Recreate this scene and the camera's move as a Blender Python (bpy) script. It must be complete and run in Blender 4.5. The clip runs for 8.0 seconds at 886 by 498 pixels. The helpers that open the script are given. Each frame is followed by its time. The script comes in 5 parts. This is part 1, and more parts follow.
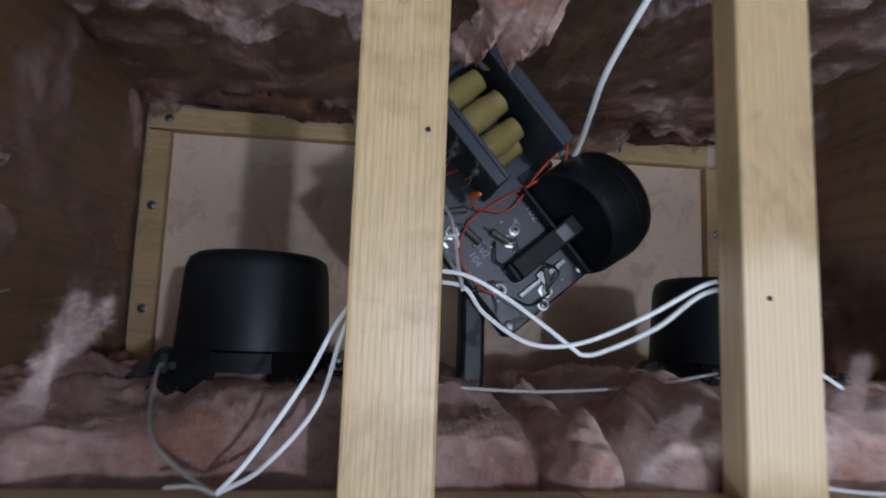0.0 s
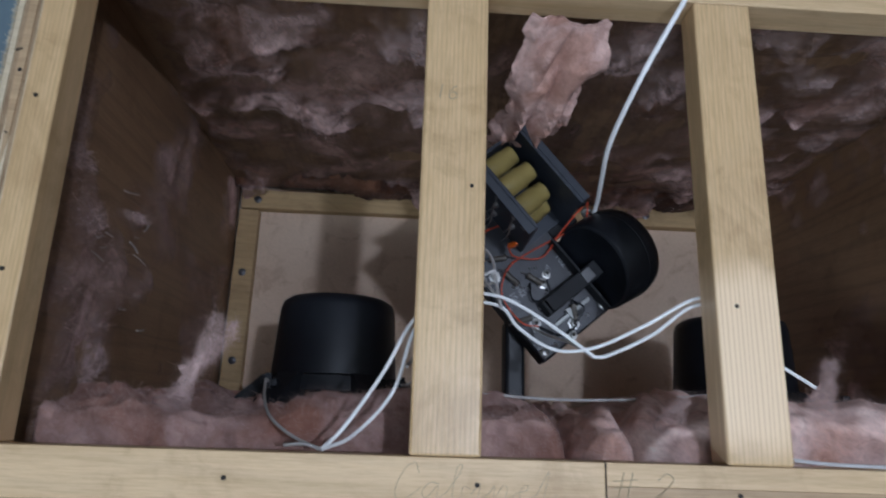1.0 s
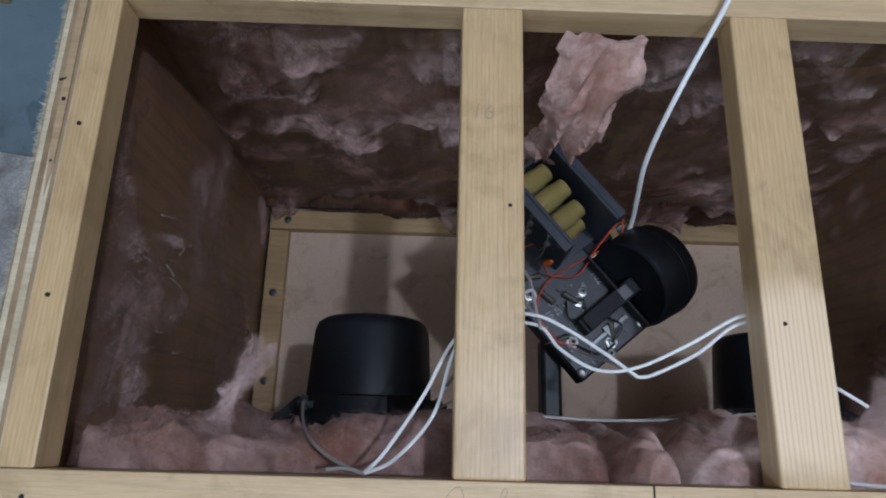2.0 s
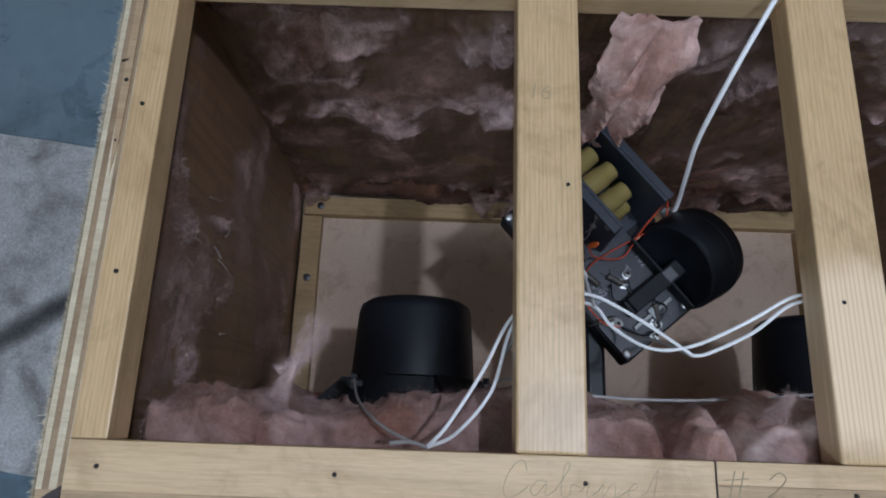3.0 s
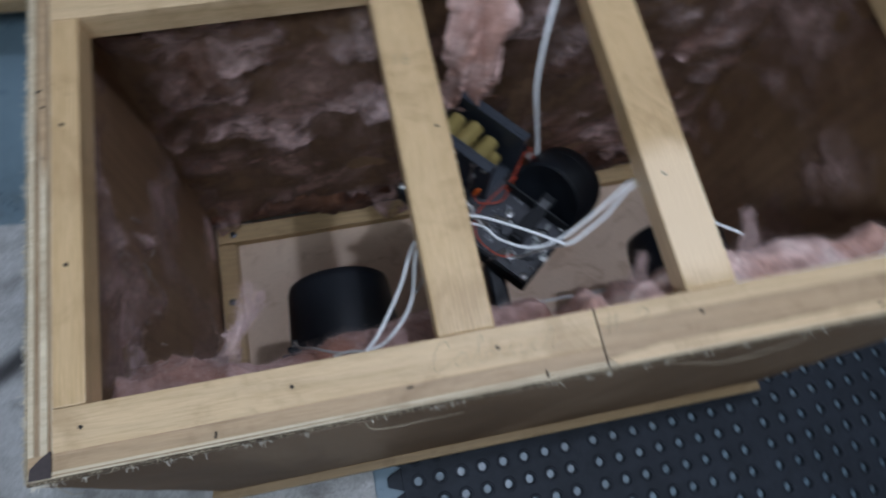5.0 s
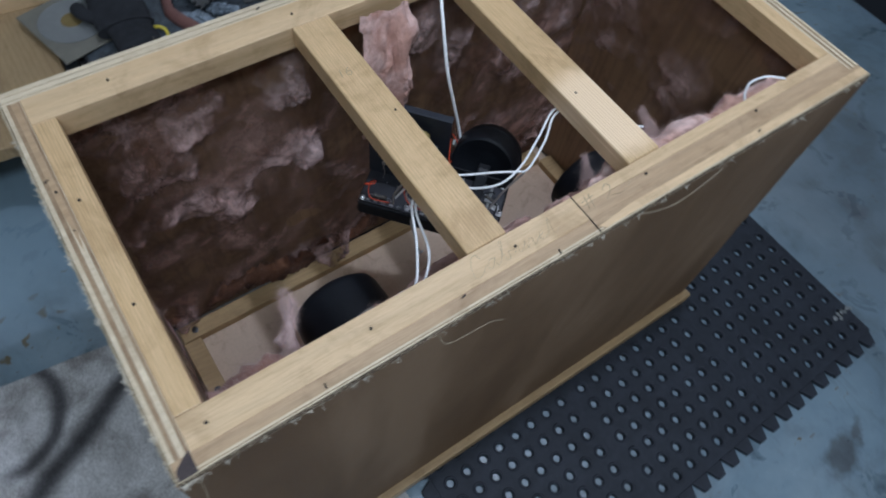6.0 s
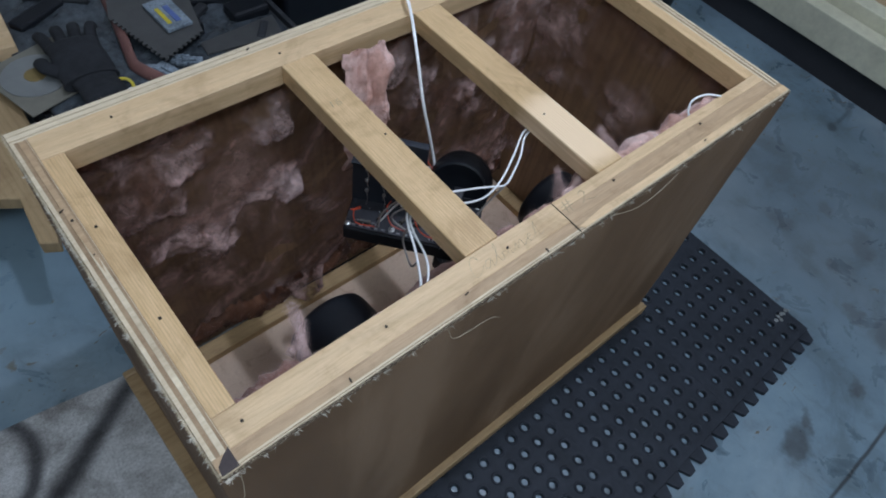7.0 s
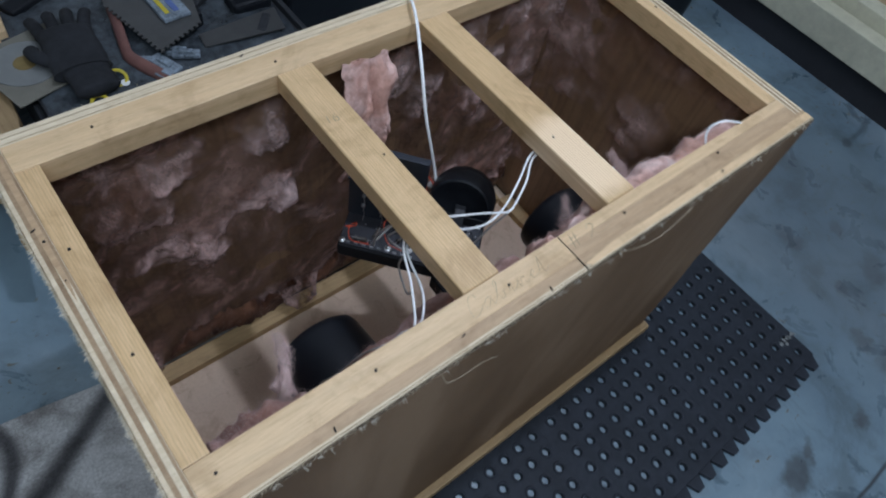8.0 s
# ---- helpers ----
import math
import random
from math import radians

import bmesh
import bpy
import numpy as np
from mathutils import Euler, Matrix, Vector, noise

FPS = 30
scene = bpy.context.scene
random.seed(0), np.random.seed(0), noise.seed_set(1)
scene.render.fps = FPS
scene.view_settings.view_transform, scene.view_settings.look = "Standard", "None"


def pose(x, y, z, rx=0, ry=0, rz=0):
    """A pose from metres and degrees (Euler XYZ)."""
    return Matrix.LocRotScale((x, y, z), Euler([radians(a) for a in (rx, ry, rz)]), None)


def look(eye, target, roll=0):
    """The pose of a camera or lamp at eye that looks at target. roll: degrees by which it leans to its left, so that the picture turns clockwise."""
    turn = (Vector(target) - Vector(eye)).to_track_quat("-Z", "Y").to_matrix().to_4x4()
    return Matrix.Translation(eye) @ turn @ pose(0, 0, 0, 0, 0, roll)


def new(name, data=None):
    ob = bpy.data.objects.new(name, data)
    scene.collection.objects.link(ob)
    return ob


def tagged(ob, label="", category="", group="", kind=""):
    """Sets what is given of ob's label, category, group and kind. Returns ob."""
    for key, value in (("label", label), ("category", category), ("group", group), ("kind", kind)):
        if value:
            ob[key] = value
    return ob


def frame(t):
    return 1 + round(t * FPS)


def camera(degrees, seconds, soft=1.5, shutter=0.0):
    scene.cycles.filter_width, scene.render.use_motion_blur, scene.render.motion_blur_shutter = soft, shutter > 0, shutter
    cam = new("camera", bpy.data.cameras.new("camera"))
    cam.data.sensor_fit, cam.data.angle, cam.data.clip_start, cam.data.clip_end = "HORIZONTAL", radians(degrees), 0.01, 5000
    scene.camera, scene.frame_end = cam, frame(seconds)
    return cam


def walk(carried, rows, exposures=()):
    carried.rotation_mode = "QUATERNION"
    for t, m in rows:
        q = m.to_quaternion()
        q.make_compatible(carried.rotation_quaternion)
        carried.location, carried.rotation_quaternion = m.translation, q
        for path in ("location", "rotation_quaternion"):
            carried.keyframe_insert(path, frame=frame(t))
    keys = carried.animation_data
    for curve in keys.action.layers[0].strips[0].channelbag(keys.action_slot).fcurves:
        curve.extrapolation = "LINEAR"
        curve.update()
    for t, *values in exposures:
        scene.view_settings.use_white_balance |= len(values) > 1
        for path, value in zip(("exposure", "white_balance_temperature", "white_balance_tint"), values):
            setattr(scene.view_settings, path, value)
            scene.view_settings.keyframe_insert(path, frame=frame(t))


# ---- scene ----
cam = camera(67.3, 8.0, soft=1.9, shutter=0.5)
PATH = [
    (0, (-0.127, -0.103, 0.988), (0.128, 0.169, -0.977), 45.6),
    (0.3, (-0.125, -0.128, 1.051), (0.098, 0.211, -0.907), 35.5),
    (0.5, (-0.121, -0.146, 1.063), (0.072, 0.244, -0.889), 28.4),
    (1, (-0.133, -0.166, 1.108), (-0.048, 0.356, -0.821), 11.5),
    (1.5, (-0.138, -0.165, 1.103), (-0.101, 0.393, -0.817), 5.6),
    (1.7, (-0.139, -0.162, 1.105), (-0.107, 0.409, -0.811), 4.9),
    (2.8, (-0.177, -0.169, 1.106), (-0.195, 0.37, -0.82), -0.0),
    (3, (-0.181, -0.174, 1.108), (-0.193, 0.366, -0.818), 0.7),
    (3.5, (-0.181, -0.178, 1.107), (-0.198, 0.355, -0.82), -0.1),
    (4, (-0.181, -0.18, 1.11), (-0.187, 0.354, -0.817), 0.9),
    (4.5, (-0.183, -0.192, 1.118), (-0.183, 0.345, -0.808), 1.6),
    (4.8, (-0.178, -0.243, 1.153), (-0.101, 0.361, -0.752), 5.9),
    (5, (-0.182, -0.295, 1.175), (0.068, 0.361, -0.698), 10.0),
    (5.2, (-0.187, -0.336, 1.176), (0.147, 0.367, -0.666), 10.6),
    (6.3, (-0.435, -0.422, 1.22), (0.349, 0.324, -0.462), 10.1),
    (6.5, (-0.456, -0.427, 1.227), (0.372, 0.319, -0.434), 11.5),
    (7, (-0.465, -0.432, 1.222), (0.436, 0.327, -0.394), 12.2),
    (7.5, (-0.458, -0.425, 1.221), (0.447, 0.301, -0.408), 13.1),
    (8, (-0.42, -0.382, 1.214), (0.461, 0.348, -0.426), 14.8),
]
walk(cam, [(t, look(eye, target, roll)) for t, eye, target, roll in PATH],
     exposures=[(0.0, -0.10), (4.5, -0.13), (5.2, -0.05), (6.3, 0.14), (8.0, 0.14)])

# ---- world, lamps and exposure ----
world = bpy.data.worlds.new("world")
scene.world = world
world.use_nodes = True
world.node_tree.nodes["Background"].inputs[0].default_value = (0.5, 0.55, 0.6, 1)
world.node_tree.nodes["Background"].inputs[1].default_value = 0.05


def lamp(name, kind, at, aim, power, colour, **more):
    d = bpy.data.lights.new(name, kind)
    d.energy, d.color = power, colour
    for k, v in more.items():
        if k == "size":
            d.size = v
        elif k == "size_y":
            d.shape, d.size_y = "RECTANGLE", v
        elif k == "radius":
            d.shadow_soft_size = v
    ob = new(name, d)
    ob.matrix_world = look(at, aim)
    return ob


lamp("ceiling_bulb", "POINT", (0.375, -0.15, 2.55), (0.375, -0.15, 0), 46.5, (0.762, 0.875, 1.125), radius=0.03)
# two added fill lamps, unseen, that brighten the floor and the front face
lamp("ceiling_fill", "AREA", (1.40, 0.25, 2.72), (1.40, 0.25, 0), 4, (0.76, 0.89, 1.06), size=0.16, size_y=1.2)
lamp("ceiling_fill", "AREA", (-0.9, -1.3, 2.72), (-0.9, -1.3, 0), 34, (0.735, 0.89, 1.08), size=1.8, size_y=0.4)


# ---- materials ----
def material(name, rough=0.6, metal=0.0, spec=0.5):
    m = bpy.data.materials.new(name)
    m.use_nodes = True
    nt = m.node_tree
    b = nt.nodes["Principled BSDF"]
    b.inputs["Roughness"].default_value = rough
    b.inputs["Metallic"].default_value = metal
    b.inputs["Specular IOR Level"].default_value = spec
    return m, nt, b


def coords(nt, scale=(1, 1, 1), rot=(0, 0, 0), shift=False):
    tc = nt.nodes.new("ShaderNodeTexCoord")
    mp = nt.nodes.new("ShaderNodeMapping")
    mp.inputs["Scale"].default_value = scale
    mp.inputs["Rotation"].default_value = rot
    nt.links.new(tc.outputs["Object"], mp.inputs["Vector"])
    if shift:
        info = nt.nodes.new("ShaderNodeObjectInfo")
        mul = nt.nodes.new("ShaderNodeMath")
        mul.operation, mul.inputs[1].default_value = "MULTIPLY", 7.0
        nt.links.new(info.outputs["Random"], mul.inputs[0])
        nt.links.new(mul.outputs[0], mp.inputs["Location"])
    return mp.outputs["Vector"]


def aslant(nt, scale, rot):
    """Coordinates turned first and stretched afterwards, so that the grain runs aslant."""
    mp = nt.nodes.new("ShaderNodeMapping")
    mp.inputs["Scale"].default_value = scale
    nt.links.new(coords(nt, (1, 1, 1), rot), mp.inputs["Vector"])
    return mp.outputs["Vector"]


def noise_tex(nt, vec, scale, detail=6, rough=0.6, dist=0.0):
    n = nt.nodes.new("ShaderNodeTexNoise")
    n.inputs["Scale"].default_value = scale
    n.inputs["Detail"].default_value = detail
    n.inputs["Roughness"].default_value = rough
    n.inputs["Distortion"].default_value = dist
    nt.links.new(vec, n.inputs["Vector"])
    return n.outputs["Fac"]


def ramp(nt, fac, stops):
    r = nt.nodes.new("ShaderNodeValToRGB")
    e = r.color_ramp.elements
    e[0].position, e[0].color = stops[0][0], (*stops[0][1], 1)
    e[1].position, e[1].color = stops[-1][0], (*stops[-1][1], 1)
    for p, c in stops[1:-1]:
        k = e.new(p)
        k.color = (*c, 1)
    nt.links.new(fac, r.inputs[0])
    return r.outputs[0]


def mix(nt, a, b, fac, blend="MIX"):
    m = nt.nodes.new("ShaderNodeMix")
    m.data_type, m.blend_type = "RGBA", blend
    for sock, v in ((m.inputs[0], fac), (m.inputs[6], a), (m.inputs[7], b)):
        if isinstance(v, (int, float)):
            sock.default_value = v
        elif isinstance(v, tuple):
            sock.default_value = (*v, 1)
        else:
            nt.links.new(v, sock)
    return m.outputs[2]


def bump(nt, b, height, strength=0.3, dist=0.001):
    n = nt.nodes.new("ShaderNodeBump")
    n.inputs["Strength"].default_value = strength
    n.inputs["Distance"].default_value = dist
    nt.links.new(height, n.inputs["Height"])
    nt.links.new(n.outputs[0], b.inputs["Normal"])


def near(nt, vec, at, r0, r1, wob=0.03, scale=14, squash=(1, 1, 1), turn=0.0):
    """1 within r0 of a place, 0 beyond r1, with a wobbly border."""
    n = nt.nodes.new("ShaderNodeTexNoise")
    n.inputs["Scale"].default_value = scale
    n.inputs["Detail"].default_value = 4
    nt.links.new(vec, n.inputs["Vector"])
    ad = nt.nodes.new("ShaderNodeVectorMath")
    ad.operation = "MULTIPLY_ADD"
    ad.inputs[1].default_value = (wob, wob, 0)
    nt.links.new(n.outputs["Color"], ad.inputs[0])
    nt.links.new(vec, ad.inputs[2])
    mp = nt.nodes.new("ShaderNodeMapping")
    mp.vector_type = "TEXTURE"
    mp.inputs["Location"].default_value = (at[0] + wob / 2, at[1] + wob / 2, 0)
    mp.inputs["Rotation"].default_value = (0, 0, turn)
    mp.inputs["Scale"].default_value = squash
    nt.links.new(ad.outputs[0], mp.inputs["Vector"])
    ln = nt.nodes.new("ShaderNodeVectorMath")
    ln.operation = "LENGTH"
    nt.links.new(mp.outputs[0], ln.inputs[0])
    mr = nt.nodes.new("ShaderNodeMapRange")
    mr.interpolation_type = "SMOOTHSTEP"
    mr.inputs["From Min"].default_value, mr.inputs["From Max"].default_value = r1, r0
    nt.links.new(ln.outputs["Value"], mr.inputs["Value"])
    return mr.outputs[0]


def plain(name, colour, rough=0.5, metal=0.0, vary=0.35, scale=60, bumps=0.15, spec=0.5):
    """A paint or plastic with blotches at two sizes and a fine relief."""
    m, nt, b = material(name, rough, metal, spec)
    v = coords(nt)
    big, fine = noise_tex(nt, v, scale * 0.15, 4), noise_tex(nt, v, scale, 6, 0.7)
    lo, hi = tuple(c * (1 - vary) for c in colour), tuple(min(1, c * (1 + vary)) for c in colour)
    c1 = ramp(nt, big, [(0.3, lo), (0.7, hi)])
    c2 = ramp(nt, fine, [(0.3, lo), (0.7, hi)])
    nt.links.new(mix(nt, c1, c2, 0.5), b.inputs["Base Color"])
    bump(nt, b, fine, bumps, 0.001)
    return m


def wood(name, light, dark, along="x", pitch=0.0035, rough=0.45, ring=0.5, knots=(), pale=(), curl=7.5):
    """Sawn softwood: growth lines along one axis, slow colour drift, fine pores."""
    m, nt, b = material(name, rough)
    st = {"x": (0.06, 1, 1), "y": (1, 0.06, 1), "z": (1, 1, 0.06)}[along]
    v = coords(nt, st, shift=True)
    w = nt.nodes.new("ShaderNodeTexWave")
    w.wave_type, w.bands_direction = "BANDS", {"x": "DIAGONAL", "y": "X", "z": "DIAGONAL"}[along]
    w.inputs["Scale"].default_value = 0.314 / pitch
    w.inputs["Distortion"].default_value = curl
    w.inputs["Detail"].default_value = 3
    w.inputs["Detail Scale"].default_value = 0.6
    nt.links.new(v, w.inputs["Vector"])
    drift = noise_tex(nt, v, 22, 5, 0.6, 0.6)
    pores = noise_tex(nt, v, 700, 3, 0.7)
    base = ramp(nt, drift, [(0.28, dark), (0.55, light), (0.8, tuple(min(1, c * 1.12) for c in light))])
    lines = ramp(nt, w.outputs["Fac"], [(0.0, tuple(c * 0.72 for c in light)), (0.5, light)])
    c = mix(nt, base, lines, ring)
    c = mix(nt, c, ramp(nt, pores, [(0.35, (0.72, 0.66, 0.58)), (0.6, (1, 1, 1))]), 0.5, "MULTIPLY")
    spots = noise_tex(nt, coords(nt), 38, 3, 0.5)
    c = mix(nt, c, ramp(nt, spots, [(0.30, (0.55, 0.45, 0.36)), (0.38, (1, 1, 1))]), 0.22, "MULTIPLY")
    stain = noise_tex(nt, coords(nt, (1, 1, 1), shift=True), 11, 6, 0.62, 0.8)
    c = mix(nt, c, ramp(nt, stain, [(0.36, (0.66, 0.61, 0.55)), (0.47, (1, 1, 1)), (0.62, (1.06, 1.05, 1.03))]), 0.55, "MULTIPLY")
    # paler patches at given places, growth lines kept
    for x, y, r in pale:
        pale_grain = mix(nt, tuple(min(1, q * 1.06 + 0.15) for q in light), ramp(nt, w.outputs["Fac"], [(0.0, (0.80, 0.74, 0.66)), (0.45, (1, 1, 1))]), 0.8, "MULTIPLY")
        c = mix(nt, c, pale_grain, near(nt, coords(nt), (x, y), r * 0.86, r * 1.06, 0.018, 60, (1, 1, 9)))
    for x, y, r, k in knots:
        c = mix(nt, c, tuple(q * k for q in dark), near(nt, coords(nt), (x, y), r * 0.55, r * 1.3, r, 90, (1, 1.3, 9)))
    nt.links.new(c, b.inputs["Base Color"])
    bump(nt, b, pores, 0.25, 0.0006)
    return m


PINE, PINE_D = (0.71, 0.508, 0.302), (0.56, 0.375, 0.195)
pine_x = wood("pine_along_x", PINE, PINE_D, "x", 0.009, 0.5, 0.16)
pine_y = wood("pine_along_y", (0.72, 0.498, 0.275), (0.57, 0.365, 0.175), "y", 0.0034, 0.34, 0.42, ((-0.117, 0.087, 0.0045, 0.55), (-0.112, -0.163, 0.010, 0.62), (-0.100, -0.148, 0.005, 0.7), (0.12, 0.10, 0.003, 0.6), (-0.41, -0.12, 0.006, 0.8)),
              ((0.108, -0.110, 0.10), (-0.107, -0.175, 0.032)))
pine_red = wood("pinkish_pine", (0.50, 0.345, 0.205), (0.37, 0.24, 0.135), "x", 0.006, 0.55, 0.3)
ply_light = wood("ply_light", (0.72, 0.61, 0.44), (0.58, 0.46, 0.31), "x", 0.004, 0.7, 0.2)
ply_dark = wood("ply_dark", (0.37, 0.255, 0.155), (0.25, 0.16, 0.095), "x", 0.004, 0.8, 0.2)
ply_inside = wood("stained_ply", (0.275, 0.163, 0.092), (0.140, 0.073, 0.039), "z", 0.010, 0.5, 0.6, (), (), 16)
batten_wood = wood("batten_pine", (0.50, 0.34, 0.17), (0.36, 0.23, 0.11), "x", 0.005, 0.6, 0.3)
base_trim = wood("base_trim_pine", (0.42, 0.28, 0.145), (0.28, 0.175, 0.085), "x", 0.006, 0.4, 0.3)
low_table_wood = wood("table_plank", (0.40, 0.28, 0.15), (0.30, 0.20, 0.105), "y", 0.012, 0.6, 0.35)


def base_panel_mat():
    m, nt, b = material("tan_board", 0.7)
    v = coords(nt)
    fine, spot, big = noise_tex(nt, v, 260, 5, 0.7), noise_tex(nt, v, 26, 4, 0.55, 0.8), noise_tex(nt, v, 5, 3)
    c = ramp(nt, big, [(0.3, (0.64, 0.47, 0.34)), (0.7, (0.73, 0.56, 0.42))])
    c = mix(nt, c, ramp(nt, spot, [(0.34, (0.62, 0.52, 0.45)), (0.47, (1, 1, 1))]), 0.45, "MULTIPLY")
    c = mix(nt, c, ramp(nt, fine, [(0.3, (0.8, 0.78, 0.75)), (0.6, (1, 1, 1))]), 0.5, "MULTIPLY")
    nt.links.new(c, b.inputs["Base Color"])
    bump(nt, b, fine, 0.2, 0.0008)
    return m


def cloth_mat():
    m, nt, b = material("brown_cloth", 0.62, 0, 0.15)
    v = coords(nt)
    weave = nt.nodes.new("ShaderNodeTexWave")
    weave.bands_direction = "Z"
    weave.inputs["Scale"].default_value = 210
    weave.inputs["Distortion"].default_value = 1.5
    nt.links.new(v, weave.inputs["Vector"])
    # broad upright streaks: the cloth's soft sheen painted into its colour
    smear = noise_tex(nt, coords(nt, (3.2, 3.2, 0.9), (0, 0.15, 0)), 2.4, 4, 0.5, 0.4)
    fine = noise_tex(nt, v, 420, 4, 0.7)
    c = ramp(nt, smear, [(0.3, (0.165, 0.097, 0.055)), (0.5, (0.215, 0.131, 0.076)), (0.66, (0.300, 0.193, 0.120))])
    c = mix(nt, c, ramp(nt, fine, [(0.3, (0.7, 0.7, 0.7)), (0.7, (1.15, 1.12, 1.08))]), 0.6, "MULTIPLY")
    nt.links.new(c, b.inputs["Base Color"])
    bump(nt, b, weave.outputs["Fac"], 0.3, 0.0006)
    return m


def concrete_mat():
    """Blue-grey painted concrete, scuffed, with brown scrapes and dark oil marks."""
    m, nt, b = material("painted_concrete", 0.45)
    v = coords(nt)
    big, mid, fine = noise_tex(nt, v, 1.6, 5, 0.6, 0.5), noise_tex(nt, v, 9, 6, 0.65, 0.6), noise_tex(nt, v, 160, 5, 0.7)
    c = ramp(nt, big, [(0.3, (0.115, 0.172, 0.215)), (0.5, (0.155, 0.222, 0.27)), (0.72, (0.235, 0.29, 0.325))])
    c = mix(nt, c, ramp(nt, mid, [(0.30, (0.45, 0.45, 0.46)), (0.42, (0.95, 0.95, 0.95)), (0.75, (1.15, 1.13, 1.1))]), 0.8, "MULTIPLY")
    scuff = noise_tex(nt, coords(nt, (1, 0.5, 1), (0, 0, 0.7)), 16, 7, 0.72, 1.0)
    c = mix(nt, c, ramp(nt, scuff, [(0.33, (0.62, 0.60, 0.57)), (0.44, (0.96, 0.96, 0.96)), (0.60, (1, 1, 1)), (0.70, (1.25, 1.23, 1.2))]), 0.5, "MULTIPLY")
    oil = noise_tex(nt, v, 3.1, 3, 0.5, 1.2)
    c = mix(nt, c, ramp(nt, oil, [(0.29, (0.32, 0.30, 0.29)), (0.35, (1, 1, 1))]), 0.85, "MULTIPLY")
    rust = noise_tex(nt, coords(nt, (1, 1.7, 1), (0, 0, 0.5)), 30, 3, 0.5, 1.5)
    where = noise_tex(nt, v, 2.3, 2)
    mask = ramp(nt, rust, [(0.66, (0, 0, 0)), (0.69, (1, 1, 1))])
    mask = mix(nt, mask, ramp(nt, where, [(0.52, (0, 0, 0)), (0.58, (1, 1, 1))]), 1.0, "MULTIPLY")
    c = mix(nt, c, (0.115, 0.085, 0.045), mask)
    for at, r, sq, tn in (((0.50, -0.642), 0.026, (2.0, 1, 1), 0.3), ((0.562, -0.630), 0.013, (1.8, 1, 1), 0.9), ((0.990, -0.288), 0.024, (1.9, 1, 1), 1.77), ((0.894, -0.555), 0.022, (1.4, 1, 1), 0.9), ((0.905, -0.63), 0.035, (1.5, 1, 1), 0.4), ((0.975, -0.45), 0.016, (1.6, 1, 1), 1.2), ((0.724, -0.66), 0.016, (1.6, 1, 1), 0.2), ((1.099, -0.465), 0.030, (1.7, 1, 1), 0.5), ((1.13, -0.34), 0.022, (1.5, 1, 1), 1.1), ((-0.60, 0.53), 0.012, (1.5, 1, 1), 0.2)):
        c = mix(nt, c, mix(nt, c, (0.060, 0.064, 0.068), 0.72), near(nt, v, at, r * 0.5, r * 1.4, 0.06, 34, sq, tn))
    for at, r, sq, tn in (((-0.618, 0.404), 0.010, (2.2, 1, 1), 0.9), ((-0.625, 0.44), 0.008, (2.4, 1, 1), 0.2), ((-0.59, 0.385), 0.007, (2.4, 1, 1), -0.5), ((-0.66, 0.36), 0.010, (2.4, 1, 1), 1.2),
                          ((-0.507, 0.494), 0.008, (1.5, 1, 1), 0.4), ((-0.69, 0.42), 0.009, (2, 1, 1), 0.6), ((-0.70, 0.34), 0.010, (2, 1, 1), 0.1), ((-0.555, 0.47), 0.006, (2, 1, 1), 0.3)):
        c = mix(nt, c, (0.13, 0.105, 0.065), near(nt, v, at, r * 0.30, r * 0.75, 0.035, 60, sq, tn))
    c = mix(nt, c, (0.05, 0.06, 0.068), near(nt, v, (0.60, -0.7445), 0.001, 0.006, 0.01, 12, (90, 1, 1), 0.0))
    # broad soft patch that turns the floor darker on the right
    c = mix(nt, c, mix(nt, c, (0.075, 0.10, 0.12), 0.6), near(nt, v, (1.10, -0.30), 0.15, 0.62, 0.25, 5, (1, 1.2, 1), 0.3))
    grime = noise_tex(nt, v, 6.5, 6, 0.68, 0.4)
    c = mix(nt, c, ramp(nt, grime, [(0.36, (0.60, 0.57, 0.54)), (0.50, (1, 1, 1)), (0.66, (1.16, 1.15, 1.13))]), 0.65, "MULTIPLY")
    # lighter, bluer patch of floor to the left behind the cabinet
    pale_patch = near(nt, v, (-0.72, 0.68), 0.18, 0.34, 0.1, 6, (1.6, 1, 1), 0)
    c = mix(nt, c, mix(nt, c, (0.215, 0.305, 0.36), 0.7), pale_patch)
    nt.links.new(c, b.inputs["Base Color"])
    nt.links.new(ramp(nt, mid, [(0.3, (0.22, 0.22, 0.22)), (0.7, (0.42, 0.42, 0.42))]), b.inputs["Roughness"])
    bump(nt, b, fine, 0.25, 0.001)
    return m


